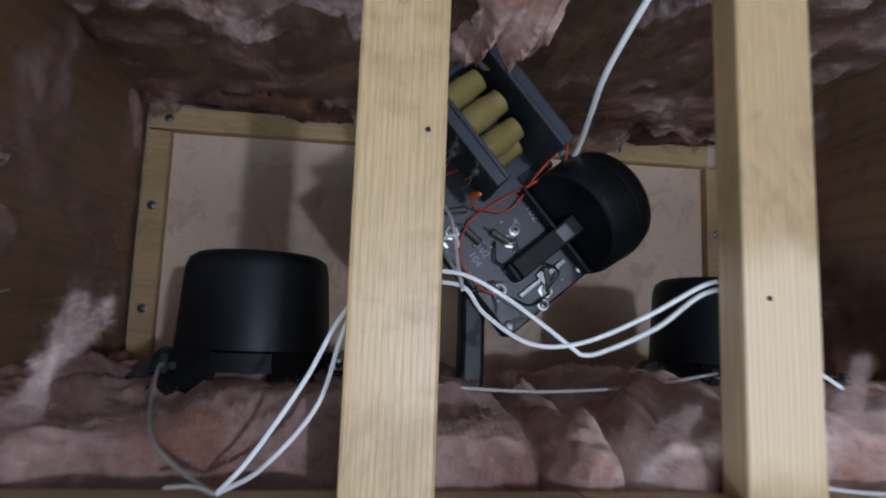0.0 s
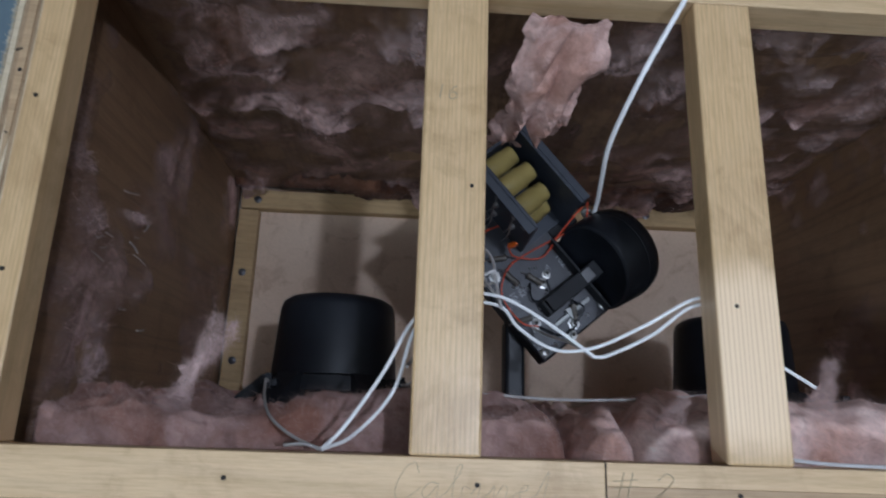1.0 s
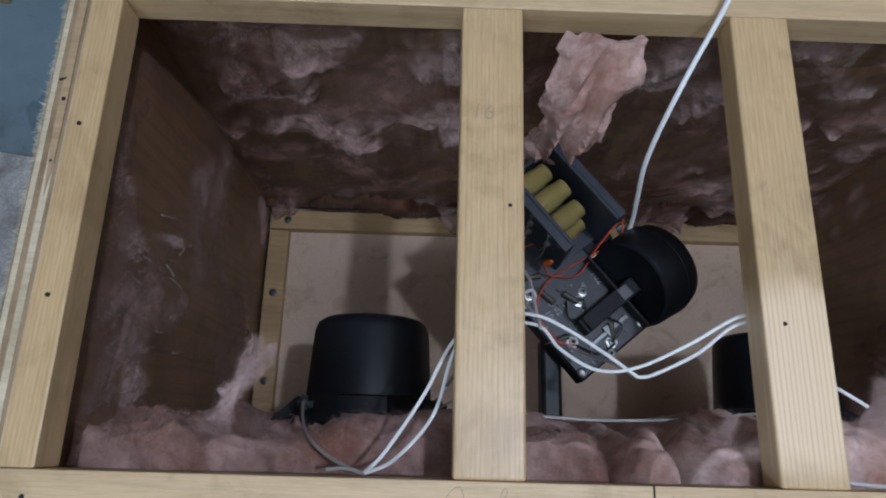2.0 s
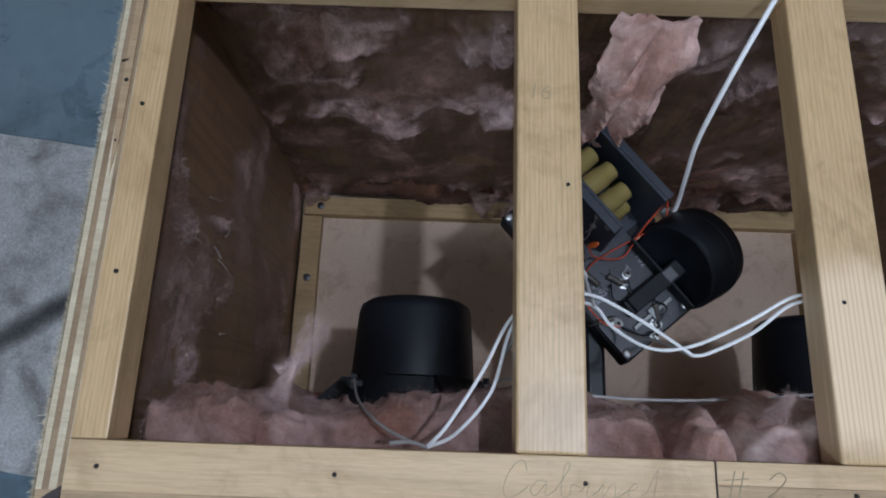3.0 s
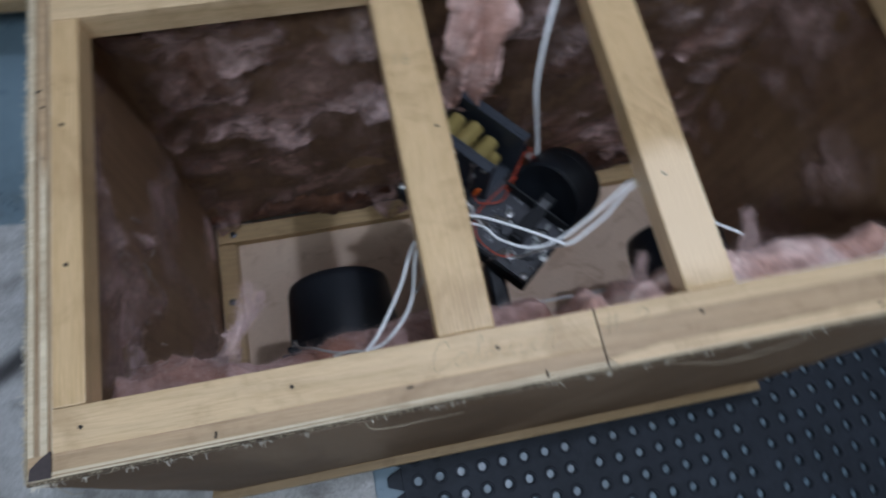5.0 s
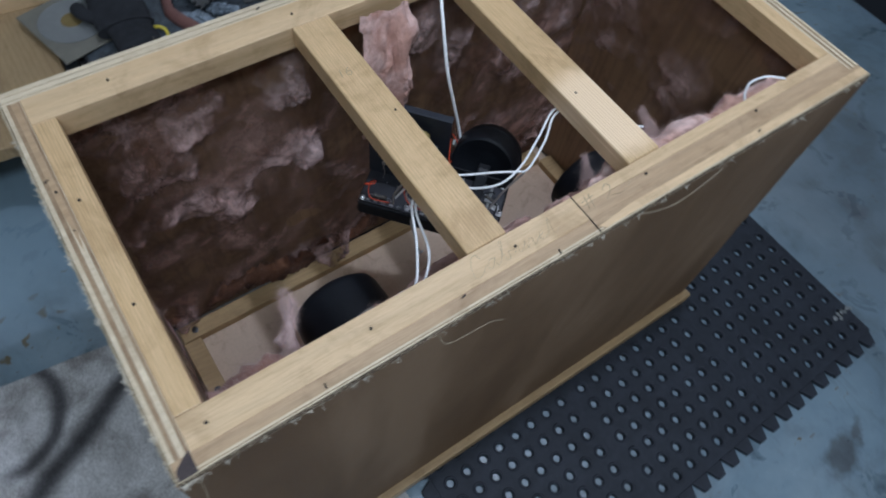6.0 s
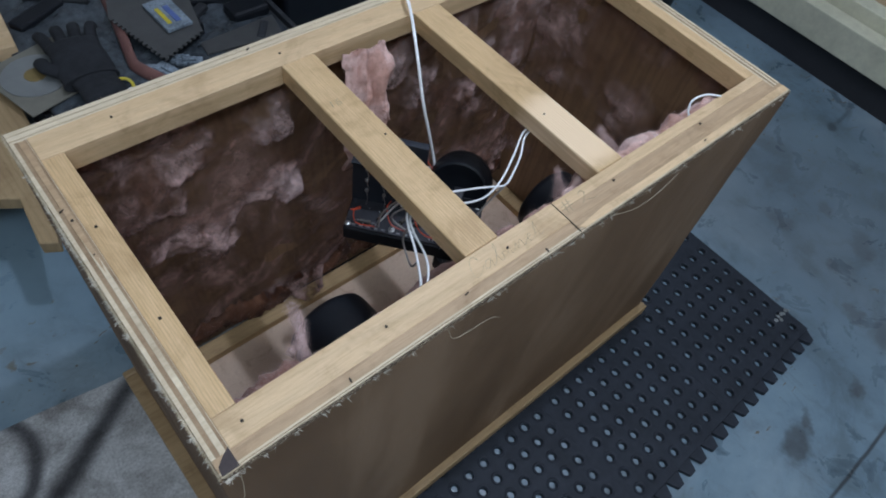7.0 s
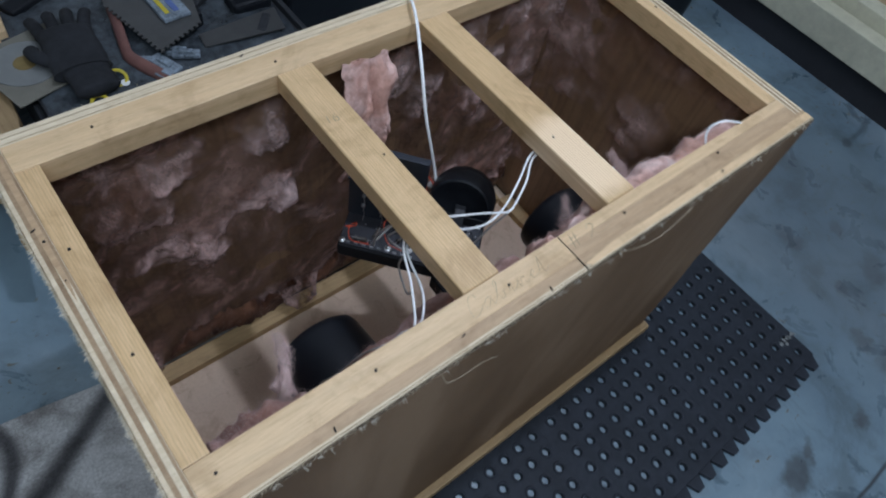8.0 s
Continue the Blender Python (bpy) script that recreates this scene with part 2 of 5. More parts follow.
def rug_mat():
    """Grey short-pile rug with dark sweeping bands and smudges."""
    m, nt, b = material("grey_rug", 0.95, 0, 0.1)
    v = coords(nt)
    fine, mid = noise_tex(nt, v, 210, 6, 0.85), noise_tex(nt, v, 9, 6, 0.7, 0.5)
    c = ramp(nt, mid, [(0.30, (0.33, 0.315, 0.30)), (0.48, (0.52, 0.51, 0.50)), (0.7, (0.66, 0.65, 0.645))])
    band = near(nt, v, (-0.70, 0.0915), 0.006, 0.034, 0.022, 9, (60, 1, 1), 0.5622)
    arc_out, arc_in = near(nt, v, (-0.75, 0.232), 0.108, 0.128, 0.03, 7), near(nt, v, (-0.75, 0.232), 0.080, 0.104, 0.03, 7)
    arc = nt.nodes.new("ShaderNodeMath")
    arc.operation = "SUBTRACT"
    nt.links.new(arc_out, arc.inputs[0])
    nt.links.new(arc_in, arc.inputs[1])
    c = mix(nt, c, (0.075, 0.073, 0.076), band)
    c = mix(nt, c, (0.105, 0.102, 0.105), mix(nt, arc.outputs[0], near(nt, v, (-0.655, 0.20), 0.10, 0.15, 0.02), 1.0, "MULTIPLY"))
    smudge = noise_tex(nt, v, 13, 3, 0.5, 0.7)
    c = mix(nt, c, ramp(nt, smudge, [(0.28, (0.42, 0.40, 0.385)), (0.52, (1, 1, 1))]), 0.75, "MULTIPLY")
    c = mix(nt, c, ramp(nt, fine, [(0.3, (0.45, 0.44, 0.43)), (0.7, (1.35, 1.35, 1.35))]), 0.85, "MULTIPLY")
    nt.links.new(c, b.inputs["Base Color"])
    bump(nt, b, fine, 0.8, 0.002)
    return m


def wool_mat(name, pink, deep, bias=0.5, size=9.0, thin=0.0, soft=0.20, twist=0.7):
    """Glass-wool: pink tufts over a brown resin-stained mat."""
    m, nt, b = material(name, 0.95, 0, 0.08)
    v = coords(nt)
    big, mid = noise_tex(nt, aslant(nt, (0.75, 1, 1.15), (0.4, 0.8, 0.5)), size, 4, 0.5, twist), noise_tex(nt, v, size * 4, 5, 0.6, 0.8)
    hair = noise_tex(nt, aslant(nt, (1, 1, 0.25), (0.6, 0.7, 0.4)), 520, 4, 0.75, 1.2)
    pale = tuple(min(1, c * 1.35 + 0.03) for c in pink)
    c = ramp(nt, big, [(bias - 0.11, deep), (bias - 0.02, tuple((p + 2 * d) / 3 for p, d in zip(pink, deep))), (bias + 0.08, pink), (bias + 0.22, pale)])
    c = mix(nt, c, ramp(nt, mid, [(0.30, (0.60, 0.50, 0.46)), (0.50, (1, 1, 1)), (0.70, (1.25, 1.23, 1.22))]), 0.5, "MULTIPLY")
    c = mix(nt, c, ramp(nt, hair, [(0.3, (0.72, 0.68, 0.67)), (0.65, (1.1, 1.1, 1.1))]), 0.45, "MULTIPLY")
    streak = noise_tex(nt, aslant(nt, (0.35, 1, 1), (0.5, 0.9, 0.7)), 110, 5, 0.7, 1.2)
    c = mix(nt, c, ramp(nt, streak, [(0.34, (0.72, 0.60, 0.54)), (0.50, (1, 1, 1)), (0.66, (1.18, 1.17, 1.16))]), 0.55, "MULTIPLY")
    nt.links.new(c, b.inputs["Base Color"])
    b.inputs["Sheen Weight"].default_value = 0.06
    b.inputs["Sheen Roughness"].default_value = 0.6
    if thin:
        cover = nt.nodes.new("ShaderNodeAttribute")
        cover.attribute_name = "cover"
        wisp = mix(nt, mix(nt, big, mid, 0.35), hair, 0.2)
        nt.links.new(mix(nt, ramp(nt, wisp, [(0.5 - soft + thin * 0.1, (0, 0, 0)), (0.5 + soft + thin * 0.1, (1, 1, 1))]), cover.outputs["Fac"], 1.0, "MULTIPLY"), b.inputs["Alpha"])
    bump(nt, b, mix(nt, mix(nt, hair, mid, 0.5), streak, 0.5), 0.7, 0.0040)
    return m


wool_pink = wool_mat("wool_pink", (0.82, 0.59, 0.535), (0.66, 0.39, 0.31), 0.46, 13)
# darker and redder than the other batts, used on the left one
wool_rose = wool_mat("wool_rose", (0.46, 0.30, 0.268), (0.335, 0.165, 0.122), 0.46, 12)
wool_wall = wool_mat("wool_on_wall", (0.60, 0.405, 0.37), (0.21, 0.088, 0.052), 0.50, 10, 0.05, 0.10, 1.1)
wool_film = wool_mat("wool_film", (0.47, 0.285, 0.235), (0.115, 0.046, 0.025), 0.51, 8, 0.25, 0.13, 0.9)
wool_resin_shade = wool_mat("wool_resin_shade", (0.19, 0.088, 0.052), (0.055, 0.021, 0.011), 0.53, 14)
wool_wisp = wool_mat("wool_wisp", (0.54, 0.36, 0.325), (0.34, 0.18, 0.13), 0.45, 9, 0.35)
wool_cloud = wool_mat("wool_cloud", (0.64, 0.465, 0.44), (0.52, 0.33, 0.29), 0.38, 14, 0.75)
wool_flap = wool_mat("wool_flap", (0.60, 0.40, 0.355), (0.47, 0.25, 0.19), 0.43, 16)
fibre_pink = plain("pink_fibre", (0.58, 0.42, 0.39), 0.9, 0, 0.3, 40, 0)
fibre_tan = plain("tan_thread", (0.56, 0.47, 0.33), 0.9, 0, 0.4, 60, 0)
fibre_pale = plain("pale_backing_thread", (0.72, 0.66, 0.55), 0.9, 0, 0.25, 60, 0)
base_board_mat, cloth, concrete, rug_cloth = base_panel_mat(), cloth_mat(), concrete_mat(), rug_mat()
rubber = plain("black_rubber", (0.0180, 0.0220, 0.0300), 0.6, 0, 0.45, 70, 0.35, 0.25)
black_plastic = plain("black_plastic", (0.0075, 0.0092, 0.0130), 0.46, 0, 0.35, 60, 0.12, 0.36)
black_metal = plain("black_steel", (0.010, 0.011, 0.0135), 0.55, 0.0, 0.3, 150, 0.1, 0.25)
board_mat = plain("grey_black_board", (0.030, 0.031, 0.038), 0.42, 0, 0.8, 55, 0.3)
blue_grey_steel = plain("blue_grey_bracket", (0.024, 0.029, 0.040), 0.45, 0.1, 0.25, 90, 0.1)
steel = plain("bright_steel", (0.50, 0.50, 0.49), 0.42, 1.0, 0.2, 200, 0.1)
dark_steel = plain("dark_screw_steel", (0.12, 0.12, 0.13), 0.4, 0.9, 0.4, 300, 0.2)
cap_yellow = plain("ochre_film", (0.285, 0.215, 0.075), 0.30, 0, 0.25, 70, 0.1)
wire_white = plain("white_insulation", (0.90, 0.90, 0.90), 0.4, 0, 0.06, 60, 0.05)
wire_grey = plain("grey_insulation", (0.42, 0.40, 0.38), 0.45, 0, 0.15, 60, 0.05)
wire_pale = plain("pale_insulation", (0.62, 0.60, 0.58), 0.45, 0, 0.12, 60, 0.05)
wire_red = plain("red_insulation", (0.55, 0.065, 0.025), 0.4, 0, 0.2, 60, 0.05)
orange_film = plain("orange_film", (0.80, 0.15, 0.02), 0.35, 0, 0.15, 60, 0.05)
nail_dark = plain("nail_hole", (0.018, 0.014, 0.012), 0.7, 0.2, 0.3, 300, 0.2)
pencil = plain("pencil_graphite", (0.40, 0.315, 0.20), 0.6, 0, 0.35, 300, 0)
print_grey = plain("print_grey", (0.33, 0.34, 0.36), 0.6, 0, 0.2, 300, 0)
solder = plain("solder", (0.50, 0.51, 0.52), 0.3, 0.9, 0.2, 300, 0.2)
tape_dark = plain("dark_smudge", (0.05, 0.036, 0.035), 0.7, 0, 0.4, 200, 0.2)
glue_pale = plain("dried_glue", (0.50, 0.45, 0.41), 0.25, 0, 0.25, 120, 0.2)
tape_brown = plain("dark_cloth_edge", (0.080, 0.055, 0.034), 0.85, 0, 0.6, 140, 0.5)
wall_paint = plain("wall_paint", (0.50, 0.50, 0.48), 0.85, 0, 0.08, 8, 0.1)
cream_paint = plain("cream_paint", (0.52, 0.50, 0.375), 0.55, 0, 0.28, 26, 0.2)
dark_kick = plain("dark_kick", (0.018, 0.018, 0.022), 0.6, 0, 0.3, 40, 0.1)
glove_cloth = plain("charcoal_knit", (0.014, 0.0155, 0.019), 0.9, 0, 0.75, 60, 0.9)
case_plastic = plain("dusty_grey_plastic", (0.022, 0.024, 0.028), 0.6, 0, 0.5, 35, 0.3)
hub_ochre = plain("ochre_label", (0.20, 0.14, 0.05), 0.6, 0, 0.3, 40, 0.1)
card_tan = plain("tan_card", (0.17, 0.16, 0.13), 0.6, 0, 0.3, 20, 0.1)
disc_grey = plain("grey_disc", (0.26, 0.27, 0.265), 0.35, 0.4, 0.2, 20, 0.1)
handle_rose = plain("rose_wood_handle", (0.19, 0.088, 0.075), 0.5, 0, 0.25, 30, 0.15)
saw_grey = plain("saw_steel", (0.13, 0.13, 0.128), 0.4, 0.6, 0.2, 30, 0.15)
clear_plastic = plain("cloudy_plastic", (0.20, 0.24, 0.28), 0.12, 0, 0.8, 160, 0.3)
yellow_plastic = plain("yellow_plastic", (0.60, 0.48, 0.04), 0.4, 0, 0.15, 40, 0.05)
blue_print = plain("blue_print", (0.10, 0.15, 0.36), 0.5, 0, 0.2, 40, 0.05)


# ---- mesh helpers ----
def bm_box(x0, x1, y0, y1, z0, z1, bevel=0.0):
    bm = bmesh.new()
    bmesh.ops.create_cube(bm, size=1)
    for v in bm.verts:
        v.co = Vector(((x0 + x1) / 2 + v.co.x * (x1 - x0), (y0 + y1) / 2 + v.co.y * (y1 - y0), (z0 + z1) / 2 + v.co.z * (z1 - z0)))
    if bevel:
        bmesh.ops.bevel(bm, geom=bm.edges[:], offset=bevel, segments=2, profile=0.5, affect="EDGES")
    return bm


def bm_lathe(at, axis, profile, seg=32):
    """A turned body: profile of (distance along the axis, radius), closed at both ends."""
    bm = bmesh.new()
    axis = Vector(axis).normalized()
    a = axis.orthogonal().normalized()
    b = axis.cross(a)
    rings = []
    for d, r in profile:
        c = Vector(at) + axis * d
        rings.append([bm.verts.new(c + (a * math.cos(k * math.tau / seg) + b * math.sin(k * math.tau / seg)) * max(r, 1e-5)) for k in range(seg)])
    for p, q in zip(rings, rings[1:]):
        for k in range(seg):
            bm.faces.new((p[k], p[(k + 1) % seg], q[(k + 1) % seg], q[k]))
    bm.faces.new(rings[0][::-1])
    bm.faces.new(rings[-1])
    return bm


def smooth_line(points, steps=10):
    """A Catmull-Rom line through the points."""
    p = [Vector(q) for q in points]
    p = [p[0] * 2 - p[1]] + p + [p[-1] * 2 - p[-2]]
    out = []
    for i in range(1, len(p) - 2):
        for k in range(steps):
            t = k / steps
            out.append(0.5 * (2 * p[i] + (p[i + 1] - p[i - 1]) * t + (2 * p[i - 1] - 5 * p[i] + 4 * p[i + 1] - p[i + 2]) * t * t
                              + (3 * p[i] - p[i - 1] - 3 * p[i + 1] + p[i + 2]) * t ** 3))
    out.append(p[-2])
    return out


def bm_tube(points, r, seg=8, steps=10, flat=1.0):
    bm = bmesh.new()
    line = smooth_line(points, steps)
    side = None
    rings = []
    for i, c in enumerate(line):
        d = (line[min(i + 1, len(line) - 1)] - line[max(i - 1, 0)]).normalized()
        side = d.orthogonal().normalized() if side is None else (side - d * side.dot(d)).normalized()
        up = d.cross(side)
        rings.append([bm.verts.new(c + (side * math.cos(k * math.tau / seg) + up * math.sin(k * math.tau / seg) * flat) * r) for k in range(seg)])
    for p, q in zip(rings, rings[1:]):
        for k in range(seg):
            bm.faces.new((p[k], p[(k + 1) % seg], q[(k + 1) % seg], q[k]))
    bm.faces.new(rings[0][::-1])
    bm.faces.new(rings[-1])
    return bm


def bm_prism(outline, z0, z1, bevel=0.0):
    """An upright slab from an outline of (x, y)."""
    bm = bmesh.new()
    low = [bm.verts.new((x, y, z0)) for x, y in outline]
    top = [bm.verts.new((x, y, z1)) for x, y in outline]
    n = len(outline)
    for k in range(n):
        bm.faces.new((low[k], low[(k + 1) % n], top[(k + 1) % n], top[k]))
    bm.faces.new(low[::-1])
    bm.faces.new(top)
    bmesh.ops.recalc_face_normals(bm, faces=bm.faces[:])
    if bevel:
        bmesh.ops.bevel(bm, geom=bm.edges[:], offset=bevel, segments=2, profile=0.5, affect="EDGES")
    return bm


def join(*parts):
    out = bmesh.new()
    for bm in parts:
        me = bpy.data.meshes.new("tmp")
        bm.to_mesh(me)
        bm.free()
        out.from_mesh(me)
        bpy.data.meshes.remove(me)
    return out


def mesh_of(name, bm, mat, smooth=False, angle=40):
    me = bpy.data.meshes.new(name)
    bmesh.ops.recalc_face_normals(bm, faces=bm.faces[:])
    if smooth:
        for f in bm.faces:
            f.smooth = True
        for e in bm.edges:
            if len(e.link_faces) == 2 and e.calc_face_angle(0) > radians(angle):
                e.smooth = False
    bm.to_mesh(me)
    bm.free()
    me.materials.append(mat)
    return me


def part(name, bm, mat, parent=None, label="", smooth=False, matrix=None):
    ob = new(name, mesh_of(name, bm, mat, smooth))
    if matrix is not None:
        ob.matrix_world = matrix
    if parent is not None:
        ob.parent = parent
        ob.matrix_parent_inverse = BASE[parent.name].inverted()
    BASE[ob.name] = matrix.copy() if matrix is not None else Matrix()
    return tagged(ob, label)


BASE = {}


def thing(name, at, label, category, group="", kind=""):
    ob = new(name)
    ob.matrix_basis = Matrix.Translation(at)
    BASE[ob.name] = Matrix.Translation(at)
    ob.empty_display_size = 0.05
    return tagged(ob, label, category, group, kind)


def solo(name, bm, mat, label, category="", group="", kind="", smooth=False):
    ob = part(name, bm, mat, None, label, smooth)
    return tagged(ob, "", category, group, kind)


def fractal(p, octaves=5, gain=0.5):
    s, a, f = 0.0, 1.0, 1.0
    for _ in range(octaves):
        s += a * noise.noise(p * f)
        a *= gain
        f *= 2.1
    return s


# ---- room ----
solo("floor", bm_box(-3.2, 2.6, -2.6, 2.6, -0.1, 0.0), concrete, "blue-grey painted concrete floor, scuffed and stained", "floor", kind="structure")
solo("wall_north", bm_box(-3.2, 2.6, 2.6, 2.75, 0, 2.8), wall_paint, "plain painted workshop wall", "wall", kind="structure")
solo("wall_south", bm_box(-3.2, 2.6, -2.75, -2.6, 0, 2.8), wall_paint, "plain painted workshop wall", "wall", kind="structure")
solo("wall_east", bm_box(2.6, 2.75, -2.75, 2.75, 0, 2.8), wall_paint, "plain painted workshop wall", "wall", kind="structure")
solo("wall_west", bm_box(-3.35, -3.2, -2.75, 2.75, 0, 2.8), wall_paint, "plain painted workshop wall", "wall", kind="structure")
solo("ceiling", bm_box(-3.35, 2.75, -2.75, 2.75, 2.8, 2.9), wall_paint, "plain painted workshop ceiling", "ceiling", kind="structure")

# ---- the speaker cabinet, open at the top ----
RIM = 0.646
XL, XR, YF, YB = -0.445, 0.447, -0.234, 0.234      # outer faces of the panels
PLY = 0.0175
cab = thing("speaker_cabinet", (0, 0, 0.012), "open-backed plywood speaker cabinet with pine frame, wrapped in brown cloth", "speaker cabinet")


def ply_panel(name, axis, out, inn, a0, a1, z0, z1, label, cuts=(0, 0.2, 0.4, 0.6, 0.8, 1), second=None):
    """A panel of five veneers; axis is the one across its thickness."""
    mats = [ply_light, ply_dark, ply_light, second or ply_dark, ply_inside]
    deep = inn - out
    body = None
    for k in range(5):
        lo, hi = sorted((out + deep * cuts[k], out + deep * cuts[k + 1]))
        z = z1 - (0.0008 if k in (1, 3) else 0.0) - (0.0004 if k == 4 else 0)
        bm = bm_box(lo, hi, a0, a1, z0, z) if axis == "x" else bm_box(a0, a1, lo, hi, z0, z)
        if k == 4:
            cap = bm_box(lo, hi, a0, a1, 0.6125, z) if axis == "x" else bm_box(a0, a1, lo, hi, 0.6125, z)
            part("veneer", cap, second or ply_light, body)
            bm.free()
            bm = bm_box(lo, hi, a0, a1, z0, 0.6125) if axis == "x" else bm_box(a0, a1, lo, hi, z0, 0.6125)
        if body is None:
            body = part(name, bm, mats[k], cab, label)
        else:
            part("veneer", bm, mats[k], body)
    return body


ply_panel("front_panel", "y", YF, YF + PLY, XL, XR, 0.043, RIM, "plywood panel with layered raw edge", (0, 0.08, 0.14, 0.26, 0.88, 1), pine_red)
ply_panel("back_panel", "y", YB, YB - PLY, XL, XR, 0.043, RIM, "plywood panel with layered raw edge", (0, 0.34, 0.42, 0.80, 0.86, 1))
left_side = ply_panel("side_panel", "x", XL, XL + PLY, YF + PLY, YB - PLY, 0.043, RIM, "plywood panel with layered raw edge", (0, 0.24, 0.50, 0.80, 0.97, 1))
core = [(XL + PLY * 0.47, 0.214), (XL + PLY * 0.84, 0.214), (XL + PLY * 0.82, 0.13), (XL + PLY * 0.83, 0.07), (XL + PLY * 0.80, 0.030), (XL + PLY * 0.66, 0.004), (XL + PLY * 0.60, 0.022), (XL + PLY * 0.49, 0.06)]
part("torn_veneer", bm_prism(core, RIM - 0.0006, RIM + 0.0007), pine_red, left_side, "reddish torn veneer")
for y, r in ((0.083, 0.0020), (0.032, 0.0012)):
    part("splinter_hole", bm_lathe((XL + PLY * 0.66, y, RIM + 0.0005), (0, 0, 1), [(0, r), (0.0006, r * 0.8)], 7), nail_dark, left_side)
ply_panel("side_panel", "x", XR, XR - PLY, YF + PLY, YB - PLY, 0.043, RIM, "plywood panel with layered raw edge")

# cloth skins on the outer faces, gently slack
def cloth_skin(axis, at, sign, a0, a1, z0, z1, n=60):
    bm = bmesh.new()
    grid = []
    for j in range(n + 1):
        row = []
        for i in range(n + 1):
            a, z = a0 + (a1 - a0) * i / n, z0 + (z1 - z0) * j / n
            slack = 0.0022 + 0.0014 * fractal(Vector((a * 5, z * 7, at * 9)), 3)
            p = (at + sign * slack, a, z) if axis == "x" else (a, at + sign * slack, z)
            row.append(bm.verts.new(p))
        grid.append(row)
    for j in range(n):
        for i in range(n):
            bm.faces.new((grid[j][i], grid[j][i + 1], grid[j + 1][i + 1], grid[j + 1][i]))
    rim = [e for e in bm.edges if len(e.link_faces) == 1]
    ext = bmesh.ops.extrude_edge_only(bm, edges=rim)
    for v in [g for g in ext["geom"] if isinstance(g, bmesh.types.BMVert)]:
        if axis == "x":
            v.co.x = at + sign * 0.0002
        else:
            v.co.y = at + sign * 0.0002
    return bm


for ax, at, sg, a0, a1 in (("y", YF, -1, XL - 0.002, XR + 0.002), ("y", YB, 1, XL - 0.002, XR + 0.002), ("x", XL, -1, YF, YB), ("x", XR, 1, YF, YB)):
    part("cloth_cover", cloth_skin(ax, at, sg, a0, a1, 0.043, RIM - 0.003), cloth, cab, "brown cloth, frayed at the top edge", smooth=True)

# frame strips and braces
IX0, IX1, IY0, IY1 = -0.403, 0.409, -0.184, 0.177
fl, fr, fb, fk = XL + PLY, XR - PLY, YF + PLY, YB - PLY
part("frame_strip", bm_box(fl, 0.0008, fb, IY0, 0.615, RIM + 0.0006, 0.0010), pine_x, cab, "pale pine strip with pencil marks")
part("frame_strip", bm_box(0.0016, fr, -0.1991, IY0, 0.615, RIM + 0.0003, 0.0005), pine_x, cab, "pale pine strip")
part("frame_strip", bm_box(0.0016, fr, fb, -0.1992, 0.615, RIM + 0.0001, 0.0004), pine_red, cab, "pinkish pine strip")
part("frame_strip", bm_box(fl, fr, IY1, fk, 0.615, RIM + 0.0005, 0.0012), pine_x, cab, "pale pine strip")
part("frame_strip", bm_box(fl, IX0, IY0 + 0.0004, IY1 - 0.0004, 0.615, RIM + 0.0003, 0.0012), pine_y, cab, "pale pine strip")
part("frame_strip", bm_box(IX1, fr, IY0 + 0.0004, IY1 - 0.0004, 0.615, RIM + 0.0003, 0.0012), pine_y, cab, "pale pine strip")
BR = ((-0.131, -0.0825), (0.085, 0.1315))
for x0, x1 in BR:
    part("cross_brace", bm_box(x0, x1, IY0 + 0.0004, IY1 - 0.0004, 0.620, RIM + 0.0012, 0.002), pine_y, cab, "pine cross brace with clear growth lines")

# base board, corner battens
part("base_board", bm_box(fl, fr, fb, fk, 0.014, 0.036), base_board_mat, cab, "tan board with spots")
for b in (bm_box(-0.470, 0.462, YF - 0.016, YF, 0.012, 0.043, 0.003), bm_box(-0.470, 0.462, YB, YB + 0.014, 0.012, 0.043, 0.003),
          bm_box(-0.470, XL, YF, YB, 0.012, 0.043, 0.003), bm_box(XR, 0.462, YF, YB, 0.012, 0.043, 0.003)):
    part("base_trim", b, base_trim, cab, "brown pine trim")
part("batten", bm_box(-0.421, 0.40, 0.174, 0.206, 0.036, 0.056, 0.0015), batten_wood, cab)
part("batten", bm_box(-0.423, -0.391, -0.20, 0.1725, 0.036, 0.054, 0.0015), batten_wood, cab)
part("batten", bm_box(0.397, 0.428, -0.20, 0.1725, 0.036, 0.054, 0.0015), batten_wood, cab)
screw_bm = lambda at: join(bm_lathe(at, (0, 0, 1), [(0, 0.0062), (0.0012, 0.006), (0.002, 0.0045)], 16), bm_lathe((at[0], at[1], at[2] + 0.002), (0, 0, 1), [(0, 0.0018), (0.0006, 0.0012)], 6))
for x, y, z in ((-0.394, 0.189, 0.056), (0.254, 0.192, 0.056), (-0.08, 0.19, 0.056), (-0.407, 0.066, 0.054), (-0.407, -0.074, 0.054), (0.412, 0.07, 0.054)):
    part("screw", screw_bm((x, y, z)), dark_steel, cab, "dark screw head", smooth=True)

